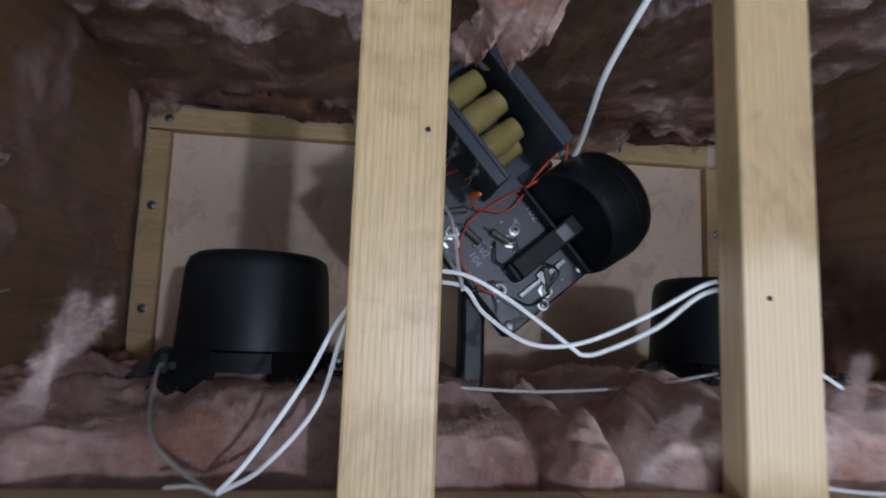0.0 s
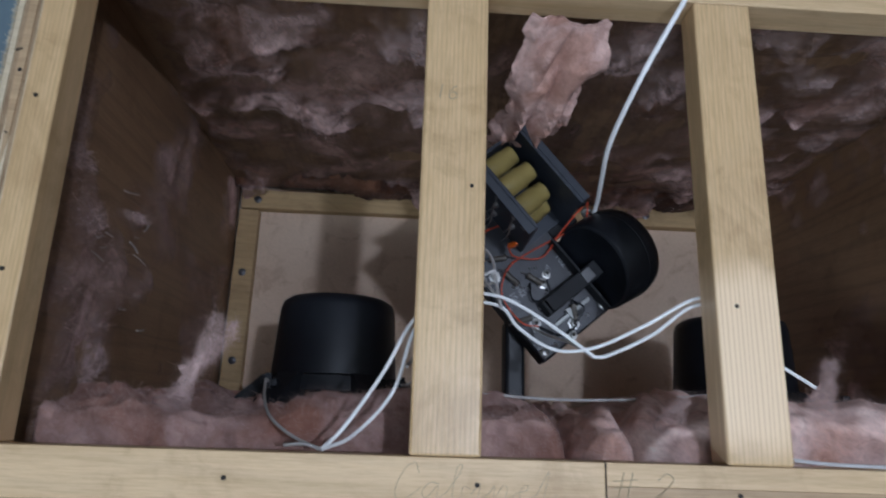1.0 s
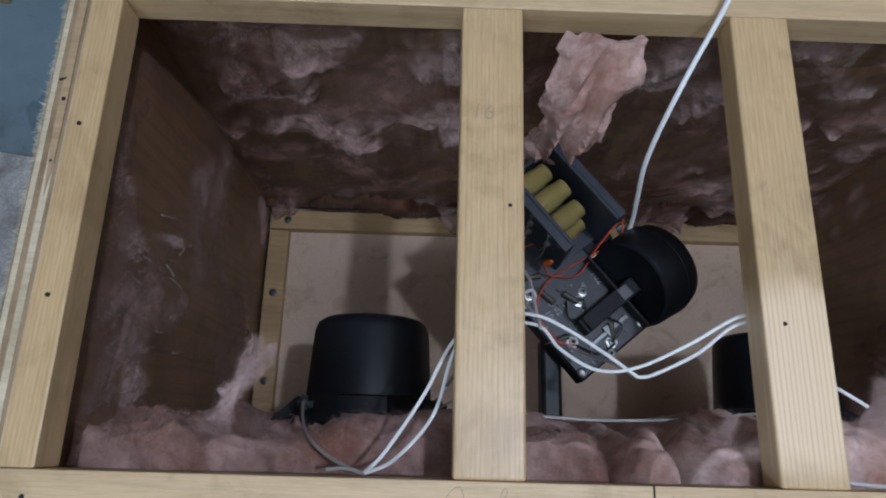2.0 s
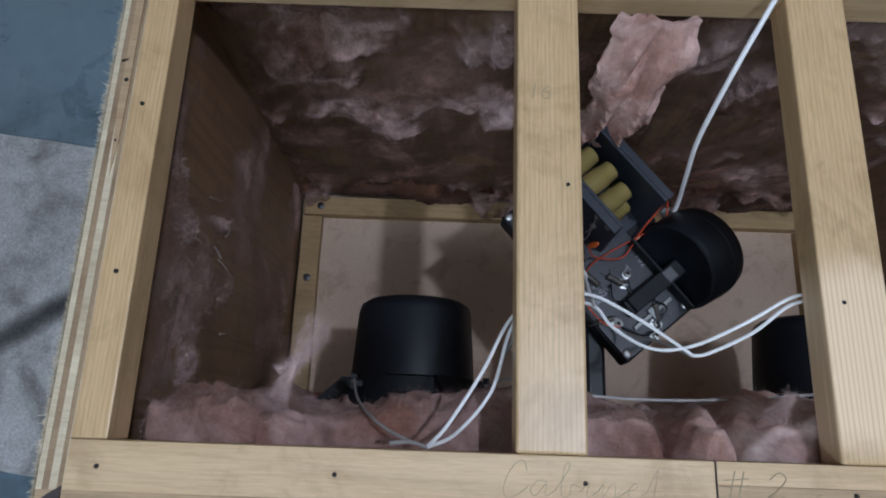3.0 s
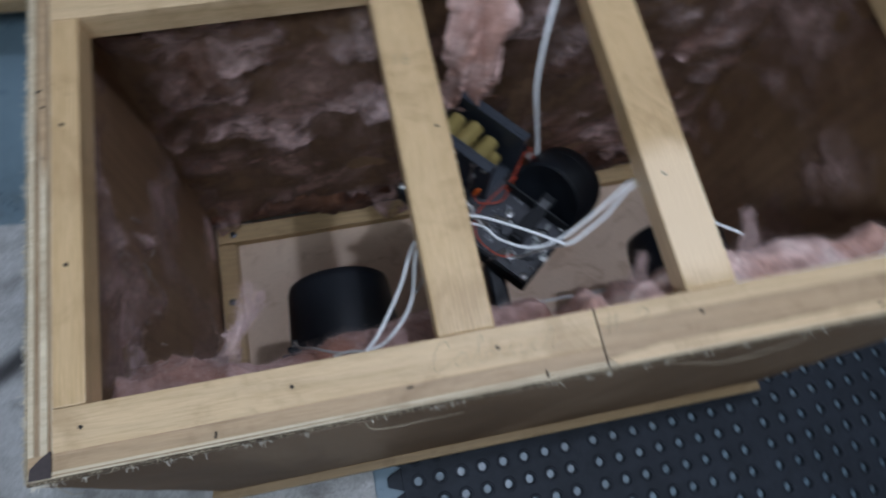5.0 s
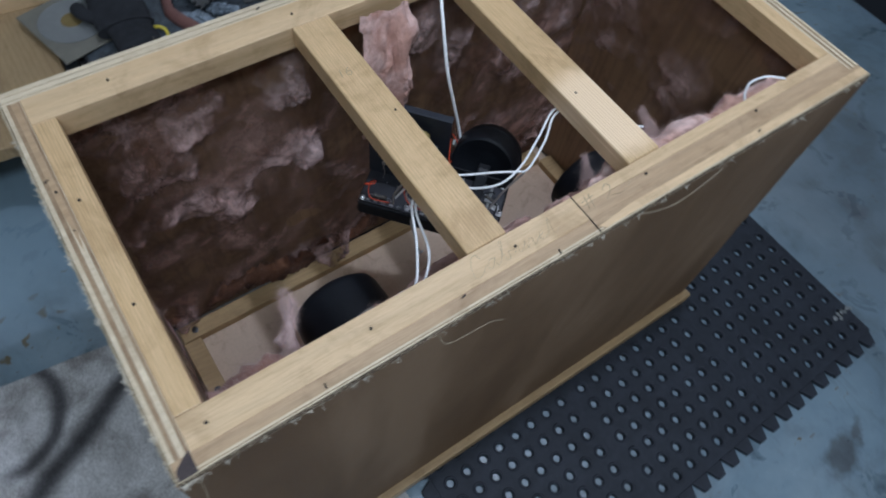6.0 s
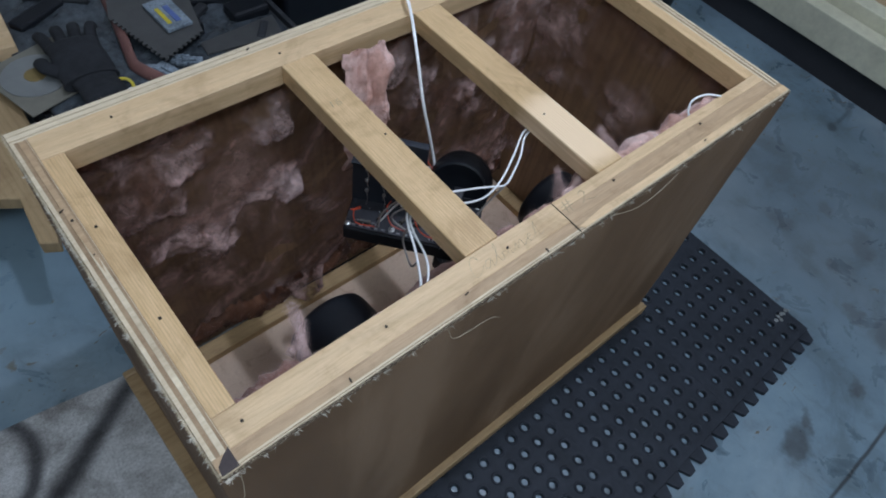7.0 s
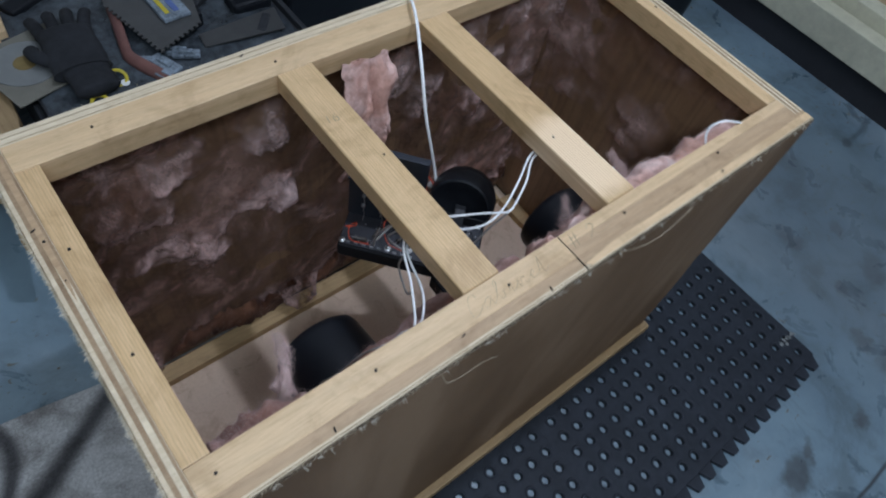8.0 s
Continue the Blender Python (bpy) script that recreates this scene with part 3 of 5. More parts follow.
# pale outer veneer on the right half of the front edge, and the dark folded rim of the cloth below it
part("pale_veneer", bm_prism([(0.010, YF + 0.0015), (XR - 0.001, YF + 0.0015), (XR - 0.001, YF + 0.0125), (0.30, YF + 0.0115), (0.12, YF + 0.0105), (0.05, YF + 0.0110), (0.004, YF + 0.0070)], RIM - 0.001, RIM + 0.0007), pine_x, cab, "pale plywood veneer edge")
part("cloth_rim", bm_tube([(XL + (XR - XL) * k / 60, YF - 0.0016 - 0.0006 * noise.noise(Vector((k * 0.7, 1, 2))), RIM - 0.0022 + 0.0009 * noise.noise(Vector((k * 0.9, 4, 1)))) for k in range(61)], 0.0017, 6, 4), tape_brown, cab, "dark frayed rim of the cloth", smooth=True)

# dried glue runs on the inner face of the side panel
rg = random.Random(31)
for y, z in ((-0.005, 0.50), (-0.012, 0.49), (0.004, 0.485), (-0.020, 0.505), (0.010, 0.43), (0.018, 0.42), (0.000, 0.415), (-0.040, 0.40), (-0.060, 0.43), (0.055, 0.46), (-0.075, 0.38), (0.030, 0.40)):
    l, lean = rg.uniform(0.010, 0.034), rg.gauss(0, 0.006)
    part("glue_run", bm_tube([(fl + 0.0006, y, z), (fl + 0.0012, y + lean * 0.4, z - l * 0.5), (fl + 0.0006, y + lean, z - l)], rg.uniform(0.0006, 0.0013), 6, 4), glue_pale, cab, smooth=True)

# nails in the frame
for x, y in ((-0.418, 0.063), (-0.416, -0.069), (-0.407, -0.201), (-0.25, -0.201), (-0.085, -0.201), (0.092, -0.203), (-0.093, 0.008), (-0.34, 0.20),
             (-0.12, 0.198), (0.25, 0.199), (0.425, 0.04), (0.27, -0.203), (0.100, -0.074)):
    part("nail", bm_lathe((x, y, RIM + 0.0004), (0, 0, 1), [(0, 0.0017), (0.0012, 0.0015)], 10), nail_dark, cab)
for x, y, a in ((-0.437, 0.10, 0.3), (-0.31, -0.226, 1.4), (-0.16, -0.219, 0.2), (-0.15, 0.226, 0.5), (0.1, 0.226, 0.9), (0.25, -0.226, 0.2), (-0.05, -0.229, 1.5)):
    bm = bm_box(-0.0026, 0.0026, -0.0008, 0.0008, 0, 0.0012, 0.0003)
    part("staple", bm, nail_dark, cab, matrix=Matrix.Translation((x, y, RIM)) @ pose(0, 0, 0, 0, 0, math.degrees(a)))
part("glue_smear", bm_prism([(-0.444, -0.2335), (-0.428, -0.2335), (-0.428, -0.214), (-0.436, -0.219), (-0.443, -0.225)], RIM - 0.001, RIM + 0.0012), tape_dark, cab, "dark smear on the corner")
part("crack", bm_box(0.0008, 0.0016, YF, IY0, RIM - 0.004, RIM + 0.0008), nail_dark, cab)


def lettering(text, size, at, rz, mat, parent, shear=0.0, thin=0.0, tilt=(0, 0), name="writing", wide=1.0):
    cu = bpy.data.curves.new(name, "FONT")
    cu.body, cu.size, cu.shear, cu.offset, cu.extrude, cu.resolution_u, cu.space_character = text, size, shear, thin, 0.0001, 3, wide
    tmp = new(name, cu)
    me = bpy.data.meshes.new_from_object(tmp.evaluated_get(bpy.context.evaluated_depsgraph_get()))
    bpy.data.objects.remove(tmp)
    me.materials.clear()
    me.materials.append(mat)
    ob = new(name, me)
    ob.matrix_world = Matrix.Translation(at) @ pose(0, 0, 0, tilt[0], tilt[1], rz)
    BASE[ob.name] = ob.matrix_world.copy()
    ob.parent = parent
    ob.matrix_parent_inverse = BASE[parent.name].inverted()
    return ob


CURSIVE = {
    "C": [(1.0, 0.8), (0.75, 1.15), (0.35, 0.95), (0.1, 0.3), (0.3, -0.1), (0.8, 0.05), (1.2, 0.35)],
    "a": [(0.8, 0.45), (0.4, 0.5), (0.1, 0.2), (0.35, 0.0), (0.75, 0.4), (0.8, 0.0), (1.2, 0.2)],
    "b": [(0.0, 0.2), (0.45, 0.9), (0.4, 1.15), (0.25, 0.9), (0.3, 0.05), (0.65, 0.05), (0.7, 0.4), (1.1, 0.3)],
    "i": [(0.0, 0.15), (0.35, 0.5), (0.35, 0.0), (0.8, 0.2)],
    "n": [(0.0, 0.2), (0.2, 0.45), (0.25, 0.0), (0.55, 0.45), (0.75, 0.4), (0.8, 0.0), (1.2, 0.2)],
    "e": [(0.0, 0.2), (0.5, 0.35), (0.4, 0.52), (0.15, 0.25), (0.4, 0.0), (0.95, 0.2)],
    "t": [(0.0, 0.2), (0.4, 1.0), (0.35, 0.1), (0.55, 0.0), (0.9, 0.2)],
    "2": [(0.0, 0.75), (0.35, 1.05), (0.7, 0.8), (0.35, 0.3), (0.0, 0.02), (0.5, 0.1), (1.3, -0.12), (2.3, 0.2)],
}
hand_x, size = -0.141, 0.0150
for letter in "Cabinet":
    stroke = CURSIVE[letter]
    part("pencil_writing", bm_tube([(hand_x + (px + py * 0.22) * size, -0.2095 + py * size * 1.25, RIM + 0.0006) for px, py in stroke], 0.00042, 4, 6, 0.4), pencil, cab)
    hand_x += stroke[-1][0] * size * 0.98
for a, b in (((0.2, 0.0), (0.5, 1.1)), ((0.6, 0.0), (0.9, 1.1)), ((0.0, 0.4), (1.1, 0.5)), ((0.0, 0.7), (1.1, 0.8))):
    part("pencil_writing", bm_tube([(0.006 + p * size, -0.2065 + q * size, RIM + 0.0007) for p, q in (a, b)], 0.0004, 4, 4, 0.4), pencil, cab)
part("pencil_writing", bm_tube([(0.034 + (px + py * 0.2) * size, -0.2060 + py * size, RIM + 0.0006) for px, py in CURSIVE["2"]], 0.00042, 4, 6, 0.4), pencil, cab)
lettering("16", 0.019, (-0.124, 0.078, RIM + 0.0016), -4, pencil, cab, 0.1, -0.0005, name="pencil_writing")

# frayed cloth threads along the rim
def threads(spots, mat, parent, name, rng, length, spread, r=0.00022):
    """Many short bent threads, each a thin three-sided strand."""
    verts, faces = [], []
    for p, n in spots:
        d = (n + Vector((rng.gauss(0, spread), rng.gauss(0, spread), rng.gauss(0, spread)))).normalized()
        l = length * rng.uniform(0.35, 1.3)
        bend = Vector((rng.gauss(0, 0.5), rng.gauss(0, 0.5), rng.gauss(0, 0.5))) * l
        a = d.orthogonal().normalized()
        b = d.cross(a)
        i = len(verts)
        for k, t in enumerate((0, 0.5, 1.0)):
            c = p + d * l * t + bend * t * t * 0.6
            for j in range(3):
                w = r * (1 - 0.5 * t)
                verts.append(c + (a * math.cos(j * 2.094) + b * math.sin(j * 2.094)) * w)
        for k in range(2):
            for j in range(3):
                faces.append((i + k * 3 + j, i + k * 3 + (j + 1) % 3, i + k * 3 + 3 + (j + 1) % 3, i + k * 3 + 3 + j))
    me = bpy.data.meshes.new(name)
    me.from_pydata(verts, [], faces)
    me.materials.append(mat)
    ob = new(name, me)
    BASE[ob.name] = Matrix()
    if parent is not None:
        ob.parent = parent
        ob.matrix_parent_inverse = BASE[parent.name].inverted()
    return ob


rng = random.Random(4)
spots = []
for _ in range(7000):
    spots.append((Vector((XL - 0.001, rng.uniform(YF, YB), RIM - rng.uniform(0, 0.005))), Vector((-1, 0, 0.35))))
for _ in range(4200):
    spots.append((Vector((rng.uniform(XL, XR), YF - 0.001, RIM - rng.uniform(0, 0.005))), Vector((0, -1, 0.25))))
for _ in range(2600):
    spots.append((Vector((rng.uniform(XL, XR), YB + 0.001, RIM - rng.uniform(0.002, 0.006))), Vector((0, 1, -0.2))))
tagged(threads(spots, fibre_tan, cab, "frayed_threads", rng, 0.0022, 0.9, 0.00027), "frayed tan cloth threads", kind="stuff")
spots = []
for k in range(46):
    y, n = rng.uniform(YF, 0.17), rng.randint(4, 14)
    spots += [(Vector((XL - 0.001, y + rng.gauss(0, 0.0022), RIM - rng.uniform(0, 0.003))), Vector((-1, rng.gauss(0, 0.2), 0.15))) for _ in range(n)]
for k in range(44):
    x, n = XL + (XR - XL) * rng.random() ** 1.8, rng.randint(4, 12)
    spots += [(Vector((x + rng.gauss(0, 0.002), YF - 0.0015, RIM - rng.uniform(0.001, 0.006))), Vector((rng.gauss(0, 0.2), -1, -0.2))) for _ in range(n)]
tagged(threads(spots, fibre_pale, cab, "frayed_backing", rng, 0.0040, 0.45, 0.00045), "pale tufts of frayed backing", kind="stuff")
for pts in ([(-0.20, YF - 0.003, 0.640), (-0.19, -0.243, 0.62), (-0.14, -0.242, 0.606), (-0.115, -0.2395, 0.58)], [(-0.43, YF - 0.003, 0.642), (-0.435, -0.243, 0.60), (-0.445, -0.240, 0.55)],
            [(0.05, YF - 0.003, 0.643), (0.09, -0.246, 0.640), (0.13, -0.246, 0.642), (0.18, -0.24, 0.640)]):
    part("loose_thread", bm_tube(pts, 0.00026, 5), fibre_tan, cab)

# ---- woofers on the front panel ----
def woofer(x, z):
    w = thing("woofer", (x, YF + PLY, z), "black woofer with rubber magnet cover on the front panel", "speaker", "woofers")
    y = lambda d: (x, YF + PLY + d, z)
    part("magnet_cover", bm_lathe(y(0.100), (0, 1, 0), [(0, 0.0665), (0.006, 0.066), (0.07, 0.0620), (0.078, 0.0595), (0.0825, 0.053), (0.084, 0.035), (0.084, 0.001)], 56), black_plastic, w, "black rubber magnet cover", smooth=True)
    part("back_plate", bm_lathe(y(0.082), (0, 1, 0), [(0, 0.058), (0.001, 0.072), (0.016, 0.070), (0.018, 0.06)], 48), black_metal, w, smooth=True)
    part("rim_ring", bm_lathe(y(0.0), (0, 1, 0), [(0, 0.112), (0.002, 0.128), (0.008, 0.128), (0.012, 0.116), (0.013, 0.10)], 48), black_metal, w, smooth=True)
    part("cone", bm_lathe(y(0.012), (0, 1, 0), [(0, 0.104), (0.03, 0.075), (0.066, 0.036), (0.07, 0.03)], 40), black_plastic, w, smooth=True)
    for k in range(6):
        a = math.tau * k / 6
        c, s = math.cos(a), math.sin(a)
        bm = bmesh.new()
        prof = [(0.130, 0.010), (0.124, 0.035), (0.104, 0.072), (0.074, 0.100), (0.050, 0.098), (0.070, 0.066), (0.096, 0.030), (0.104, 0.006)]
        for half in (-1, 1):
            for r, d in prof:
                wdt = 0.027 * (0.7 + r * 3)
                bm.verts.new((x + c * r - s * wdt * half * 0.5, YF + PLY + d, z + s * r + c * wdt * half * 0.5))
        bm.verts.ensure_lookup_table()
        n = len(prof)
        for i in range(n):
            bm.faces.new((bm.verts[i], bm.verts[(i + 1) % n], bm.verts[n + (i + 1) % n], bm.verts[n + i]))
        bm.faces.new([bm.verts[i] for i in range(n)])
        bm.faces.new([bm.verts[n + i] for i in range(n - 1, -1, -1)])
        part("basket_arm", bm, black_metal, w)
    for tx in (x - 0.052, x + 0.074):
        t = part("terminal", join(bm_box(tx - 0.008, tx + 0.008, -0.132, -0.125, z + 0.045, z + 0.084, 0.001), bm_box(tx - 0.003, tx + 0.003, -0.134, -0.120, z + 0.080, z + 0.088)), black_plastic, w)
        part("lug", join(bm_box(tx - 0.0015, tx + 0.0015, -0.128, -0.127, z + 0.084, z + 0.095), bm_lathe((tx, -0.128, z + 0.089), (0, 1, 0), [(0, 0.002), (0.002, 0.0015)], 8)), solder, t, "soldered metal lug")
    return w


woofer(-0.2135, 0.376)
woofer(0.2385, 0.350)


# ---- glass wool ----
def wool_sheet(name, u0, u1, v0, v1, nu, nv, place, depth, seed, mat, label, cut=None, fibres=600, holes=0.0, sag=0.25):
    """Torn wool stuck on a wall: place(u, v, h) gives a point h off the wall; cut(u, v) in 0..1 thins it away at edges."""
    bm = bmesh.new()
    off = Vector((seed * 3.7, seed * 1.3, seed * 2.1))
    cover = bm.verts.layers.float.new("cover")
    grid, hs = [], []
    for j in range(nv + 1):
        row, hr = [], []
        for i in range(nu + 1):
            u, v = u0 + (u1 - u0) * i / nu, v0 + (v1 - v0) * j / nv
            q = Vector((u, v, 0)) + off
            warp = Vector((noise.noise(q * 9), noise.noise(q * 9 + Vector((5, 1, 7))), 0)) * 0.06
            slant = Vector((q.x * 0.8 + q.y * 0.35, q.y * 1.15 - q.x * 0.3, q.z))
            f = 0.45 + 0.85 * noise.noise((slant + warp) * 7.5) + 0.42 * noise.noise((slant + warp * 1.4) * 16)
            ridge = abs(noise.noise((slant + warp * 1.5) * 17)) * 2.2
            fine = fractal(q * 42, 3, 0.5)
            k = cut(u, v) if cut else 1.0
            h = depth * (0.95 * f + 0.10 * ridge) + 0.0009 * fine - holes * depth
            h *= 1 + 0.4 * max(0, min(1, (0.13 - v) / 0.06))
            h = h * min(1, max(0, k)) - (1 - min(1, max(0, k))) * 0.002
            hr.append(h)
            kk = min(1, max(0, k))
            row.append(bm.verts.new(place(u + warp.x * 0.12, v + warp.y * 0.12 - max(h, 0) * sag, max(h, -0.0015))))
            row[-1][cover] = kk * kk * (3 - 2 * kk)
        grid.append(row)
        hs.append(hr)
    for j in range(nv):
        for i in range(nu):
            bm.faces.new((grid[j][i], grid[j][i + 1], grid[j + 1][i + 1], grid[j + 1][i]))
    if mat is wool_resin_shade:
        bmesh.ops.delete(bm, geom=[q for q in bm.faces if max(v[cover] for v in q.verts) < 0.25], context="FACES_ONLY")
    loose = [v for v in bm.verts if not v.link_faces]
    bmesh.ops.delete(bm, geom=loose, context="VERTS")
    bm.normal_update()
    r = random.Random(seed)
    inside = place((u0 + u1) / 2, (v0 + v1) / 2, 1.0) - place((u0 + u1) / 2, (v0 + v1) / 2, 0.0)
    vs = [v.co.copy() for v in bm.verts if v[cover] > 0.6]
    picks = [(r.choice(vs), inside.normalized()) for _ in range(fibres)]
    ob = solo(name, bm, mat, label, "insulation", "glass wool lining", smooth=True)
    if fibres:
        tagged(threads(picks, fibre_pink, ob, "fibre_fuzz", r, 0.006, 0.9, 0.00009), kind="stuff")
    return ob


def ragged(u, v, edges, width=0.03, rough=0.02, seed=0):
    """1 well inside the box (u0, u1, v0, v1), falling to 0 at its torn border."""
    u0, u1, v0, v1 = edges
    n = fractal(Vector((u * 22 + seed, v * 22, seed)), 4, 0.6) * rough
    return (min(u - u0, u1 - u, v - v0, v1 - v) + n) / width


wool_sheet("wool_lining", -0.427, 0.429, 0.055, 0.618, 190, 130, lambda u, v, h: Vector((u, fk - h, v)), 0.007, 3, wool_film,
           "thin torn film of pink glass wool on the back panel", lambda u, v: ragged(u, v, (-0.425, 0.44, 0.060, 0.70), 0.02, 0.015, 3), 1600, -0.1)
# low dark strip: resin stain, with the lower wall's shade painted in
wool_sheet("wool_lining", -0.427, 0.429, 0.036, 0.125, 300, 50, lambda u, v, h: Vector((u, fk - 0.003 - h, v)), 0.011, 31, wool_resin_shade,
           "dark torn lower edge of the glass wool, resin stain with shade painted in", lambda u, v: (min(v - 0.064 + 0.020 * fractal(Vector((u * 23, 3.3, 1.1)), 5, 0.7), 0.112 - v + 0.06 * fractal(Vector((u * 14, 7.3, 2.1)), 4))) / 0.007, 500, -0.1, 0.1)
# thinned low down, so the darker layers behind stand in for shade
wool_sheet("wool_lining", -0.427, 0.085, 0.042, 0.615, 170, 170, lambda u, v, h: Vector((u, fk - h, v)), 0.033, 9, wool_wall,
           "torn mauve-pink glass wool on the back panel", lambda u, v: min(ragged(u, v, (-0.425, 0.08, 0.046, 0.70), 0.02, 0.015, 3), 1.6 * fractal(Vector((u * 6 + v * 3, v * 9 - u * 3, 5.5)), 4, 0.6) + 0.32 - 0.35 * max(0, min(1, (0.17 - v) / 0.06))), 2600, 0.02)
wool_sheet("wool_lining", 0.06, 0.43, 0.055, 0.615, 130, 160, lambda u, v, h: Vector((u, fk - h, v)), 0.034, 8, wool_wall,
           "torn mauve-pink glass wool on the back panel", lambda u, v: min(ragged(u, v, (0.05, 0.44, 0.062, 0.70), 0.02, 0.02, 8), 1.5 * fractal(Vector((u * 7 + v * 3, v * 8 - u * 3, 4.1)), 4, 0.6) + 0.26), 1200, 0.02)
wool_sheet("wool_lining", -0.205, 0.21, 0.06, 0.612, 120, 130, lambda u, v, h: Vector((fl + h, u, v)), 0.012, 5, wool_wisp,
           "thin torn glass wool on the side panel", lambda u, v: 1.2 * fractal(Vector((u * 9, v * 7, 2.2)), 4, 0.6) + 0.36 - 3.0 * max(0, u - 0.12) + 1.2 * max(0, v - 0.42), 1200, 0.02)
CLOUDS = ((0.108, 0.578, 0.020, 0.028), (0.050, 0.552, 0.017, 0.034), (-0.004, 0.528, 0.024, 0.026), (-0.110, 0.470, 0.030, 0.030), (0.03, 0.44, 0.006, 0.03))
wool_sheet("wool_lining", -0.205, 0.21, 0.06, 0.612, 170, 200, lambda u, v, h: Vector((fl + h, u, v)), 0.020, 15, wool_cloud,
           "small pale torn wisps of glass wool on the side panel",
           lambda u, v: max(1.15 - math.hypot((u - y) / a, (v - z) / b) for y, z, a, b in CLOUDS) + 0.9 * fractal(Vector((u * 26, v * 20, 8.8)), 4, 0.6), 1500, 0.0)
HUNG = ((0.075, 0.548, 0.045, 0.040), (0.128, 0.505, 0.028, 0.050), (0.160, 0.430, 0.018, 0.035), (0.372, 0.350, 0.018, 0.035), (0.368, 0.430, 0.022, 0.060), (0.335, 0.500, 0.035, 0.035), (0.27, 0.50, 0.028, 0.03), (-0.125, 0.385, 0.030, 0.035), (-0.14, 0.54, 0.04, 0.04), (0.30, 0.575, 0.055, 0.040), (0.215, 0.560, 0.035, 0.055), (0.40, 0.56, 0.03, 0.06))
wool_sheet("wool_lining", -0.20, 0.425, 0.28, 0.612, 230, 140, lambda u, v, h: Vector((u, fk - 0.012 - h, v)), 0.034, 17, wool_cloud,
           "pale torn clumps of glass wool hanging on the back panel",
           lambda u, v: max(1.2 - math.hypot((u - x) / a, (v - z) / b) for x, z, a, b in HUNG) + 0.9 * fractal(Vector((u * 22, v * 16, 3.8)), 4, 0.6), 1500, 0.0)
wool_sheet("wool_lining", -0.205, 0.21, 0.06, 0.612, 110, 120, lambda u, v, h: Vector((fr - h, u, v)), 0.016, 6, wool_wisp,
           "thin torn glass wool on the side panel", lambda u, v: 1.4 * fractal(Vector((u * 7, v * 7, 7.7)), 4, 0.6) + 0.42 + 1.6 * (v - 0.36), 900, 0.02)



def wool_batt(x0, x1, seed, top, front, label, mat=None, low=0.09):
    """A thick batt standing against the front panel; top(x) and front(x) give its outline."""
    bm = bmesh.new()
    nx, ns = max(24, int((x1 - x0) / 0.0042)), 90
    off = Vector((seed * 5.1, seed * 2.3, seed))
    rings = []
    for i in range(nx + 1):
        t = i / nx
        x = x0 + (x1 - x0) * t
        e = min(t, 1 - t) * (x1 - x0)
        close = min(1, math.sqrt(max(0, e) / 0.018)) if e < 0.018 else 1.0
        zt, yf_ = top(x), front(x)
        depth = (yf_ + 0.008 - fb) * (0.55 + 0.45 * close)
        zt = low + (zt - low) * (0.93 + 0.07 * close)
        line = []
        for k in range(ns + 1):
            s = k / ns
            if s < 0.18:
                y, z, n = fb + depth * math.sin(s / 0.18 * 1.57), low + 0.03 * (1 - math.cos(s / 0.18 * 1.57)), Vector((0, 0.6, -0.8))
            elif s < 0.70:
                f = (s - 0.18) / 0.52
                y, z, n = fb + depth + 0.012 * math.sin(math.pi * min(1, f * 1.06)), low + 0.03 + (zt - 0.035 - low - 0.03) * f, Vector((0, 1, 0))
            elif s < 0.86:
                a = (s - 0.70) / 0.16 * 1.5708
                y, z, n = fb + depth - 0.014 * (1 - math.cos(a)), zt - 0.035 + 0.035 * math.sin(a), Vector((0, math.cos(a), math.sin(a)))
            else:
                f = (s - 0.86) / 0.14
                y, z, n = fb + (depth - 0.014) * (1 - f), zt, Vector((0, 0, 1))
            p = Vector((x, y, z))
            q = p + off
            w = Vector((noise.noise(q * 11), noise.noise(q * 11 + Vector((9, 2, 4))), noise.noise(q * 11 + Vector((1, 7, 3))))) * 0.05
            h = 0.014 * fractal((q + w) * 15, 3, 0.5) + 0.008 * (0.5 - abs(noise.noise((q + w) * 34))) + 0.0028 * fractal(q * 70, 4, 0.65)
            line.append(bm.verts.new(p + n * h))
        rings.append(line)
    for a, b in zip(rings, rings[1:]):
        for k in range(ns):
            bm.faces.new((a[k], a[k + 1], b[k + 1], b[k]))
    bm.faces.new(rings[0][::-1])
    bm.faces.new(rings[-1])
    bm.normal_update()
    r = random.Random(seed)
    vs = [(v.co.copy(), v.normal.copy()) for v in bm.verts if v.co.z > 0.42]
    picks = [r.choice(vs) for _ in range(int(20000 * (x1 - x0)))]
    sgn = -1 if sum(n.z for p, n in vs) < 0 else 1
    ob = solo("wool_batt", bm, mat or wool_pink, label, "insulation", "glass wool batts", smooth=True)
    tagged(threads([(p, n * sgn) for p, n in picks], fibre_pink, ob, "fibre_fuzz", r, 0.0055, 0.9, 0.00006), kind="stuff")
    return ob


def bumpy(x, pairs):
    """A line through (x, height) pairs, eased."""
    for (xa, a), (xb, b) in zip(pairs, pairs[1:]):
        if x <= xb:
            t = max(0.0, (x - xa) / (xb - xa))
            return a + (b - a) * t * t * (3 - 2 * t)
    return pairs[-1][1]


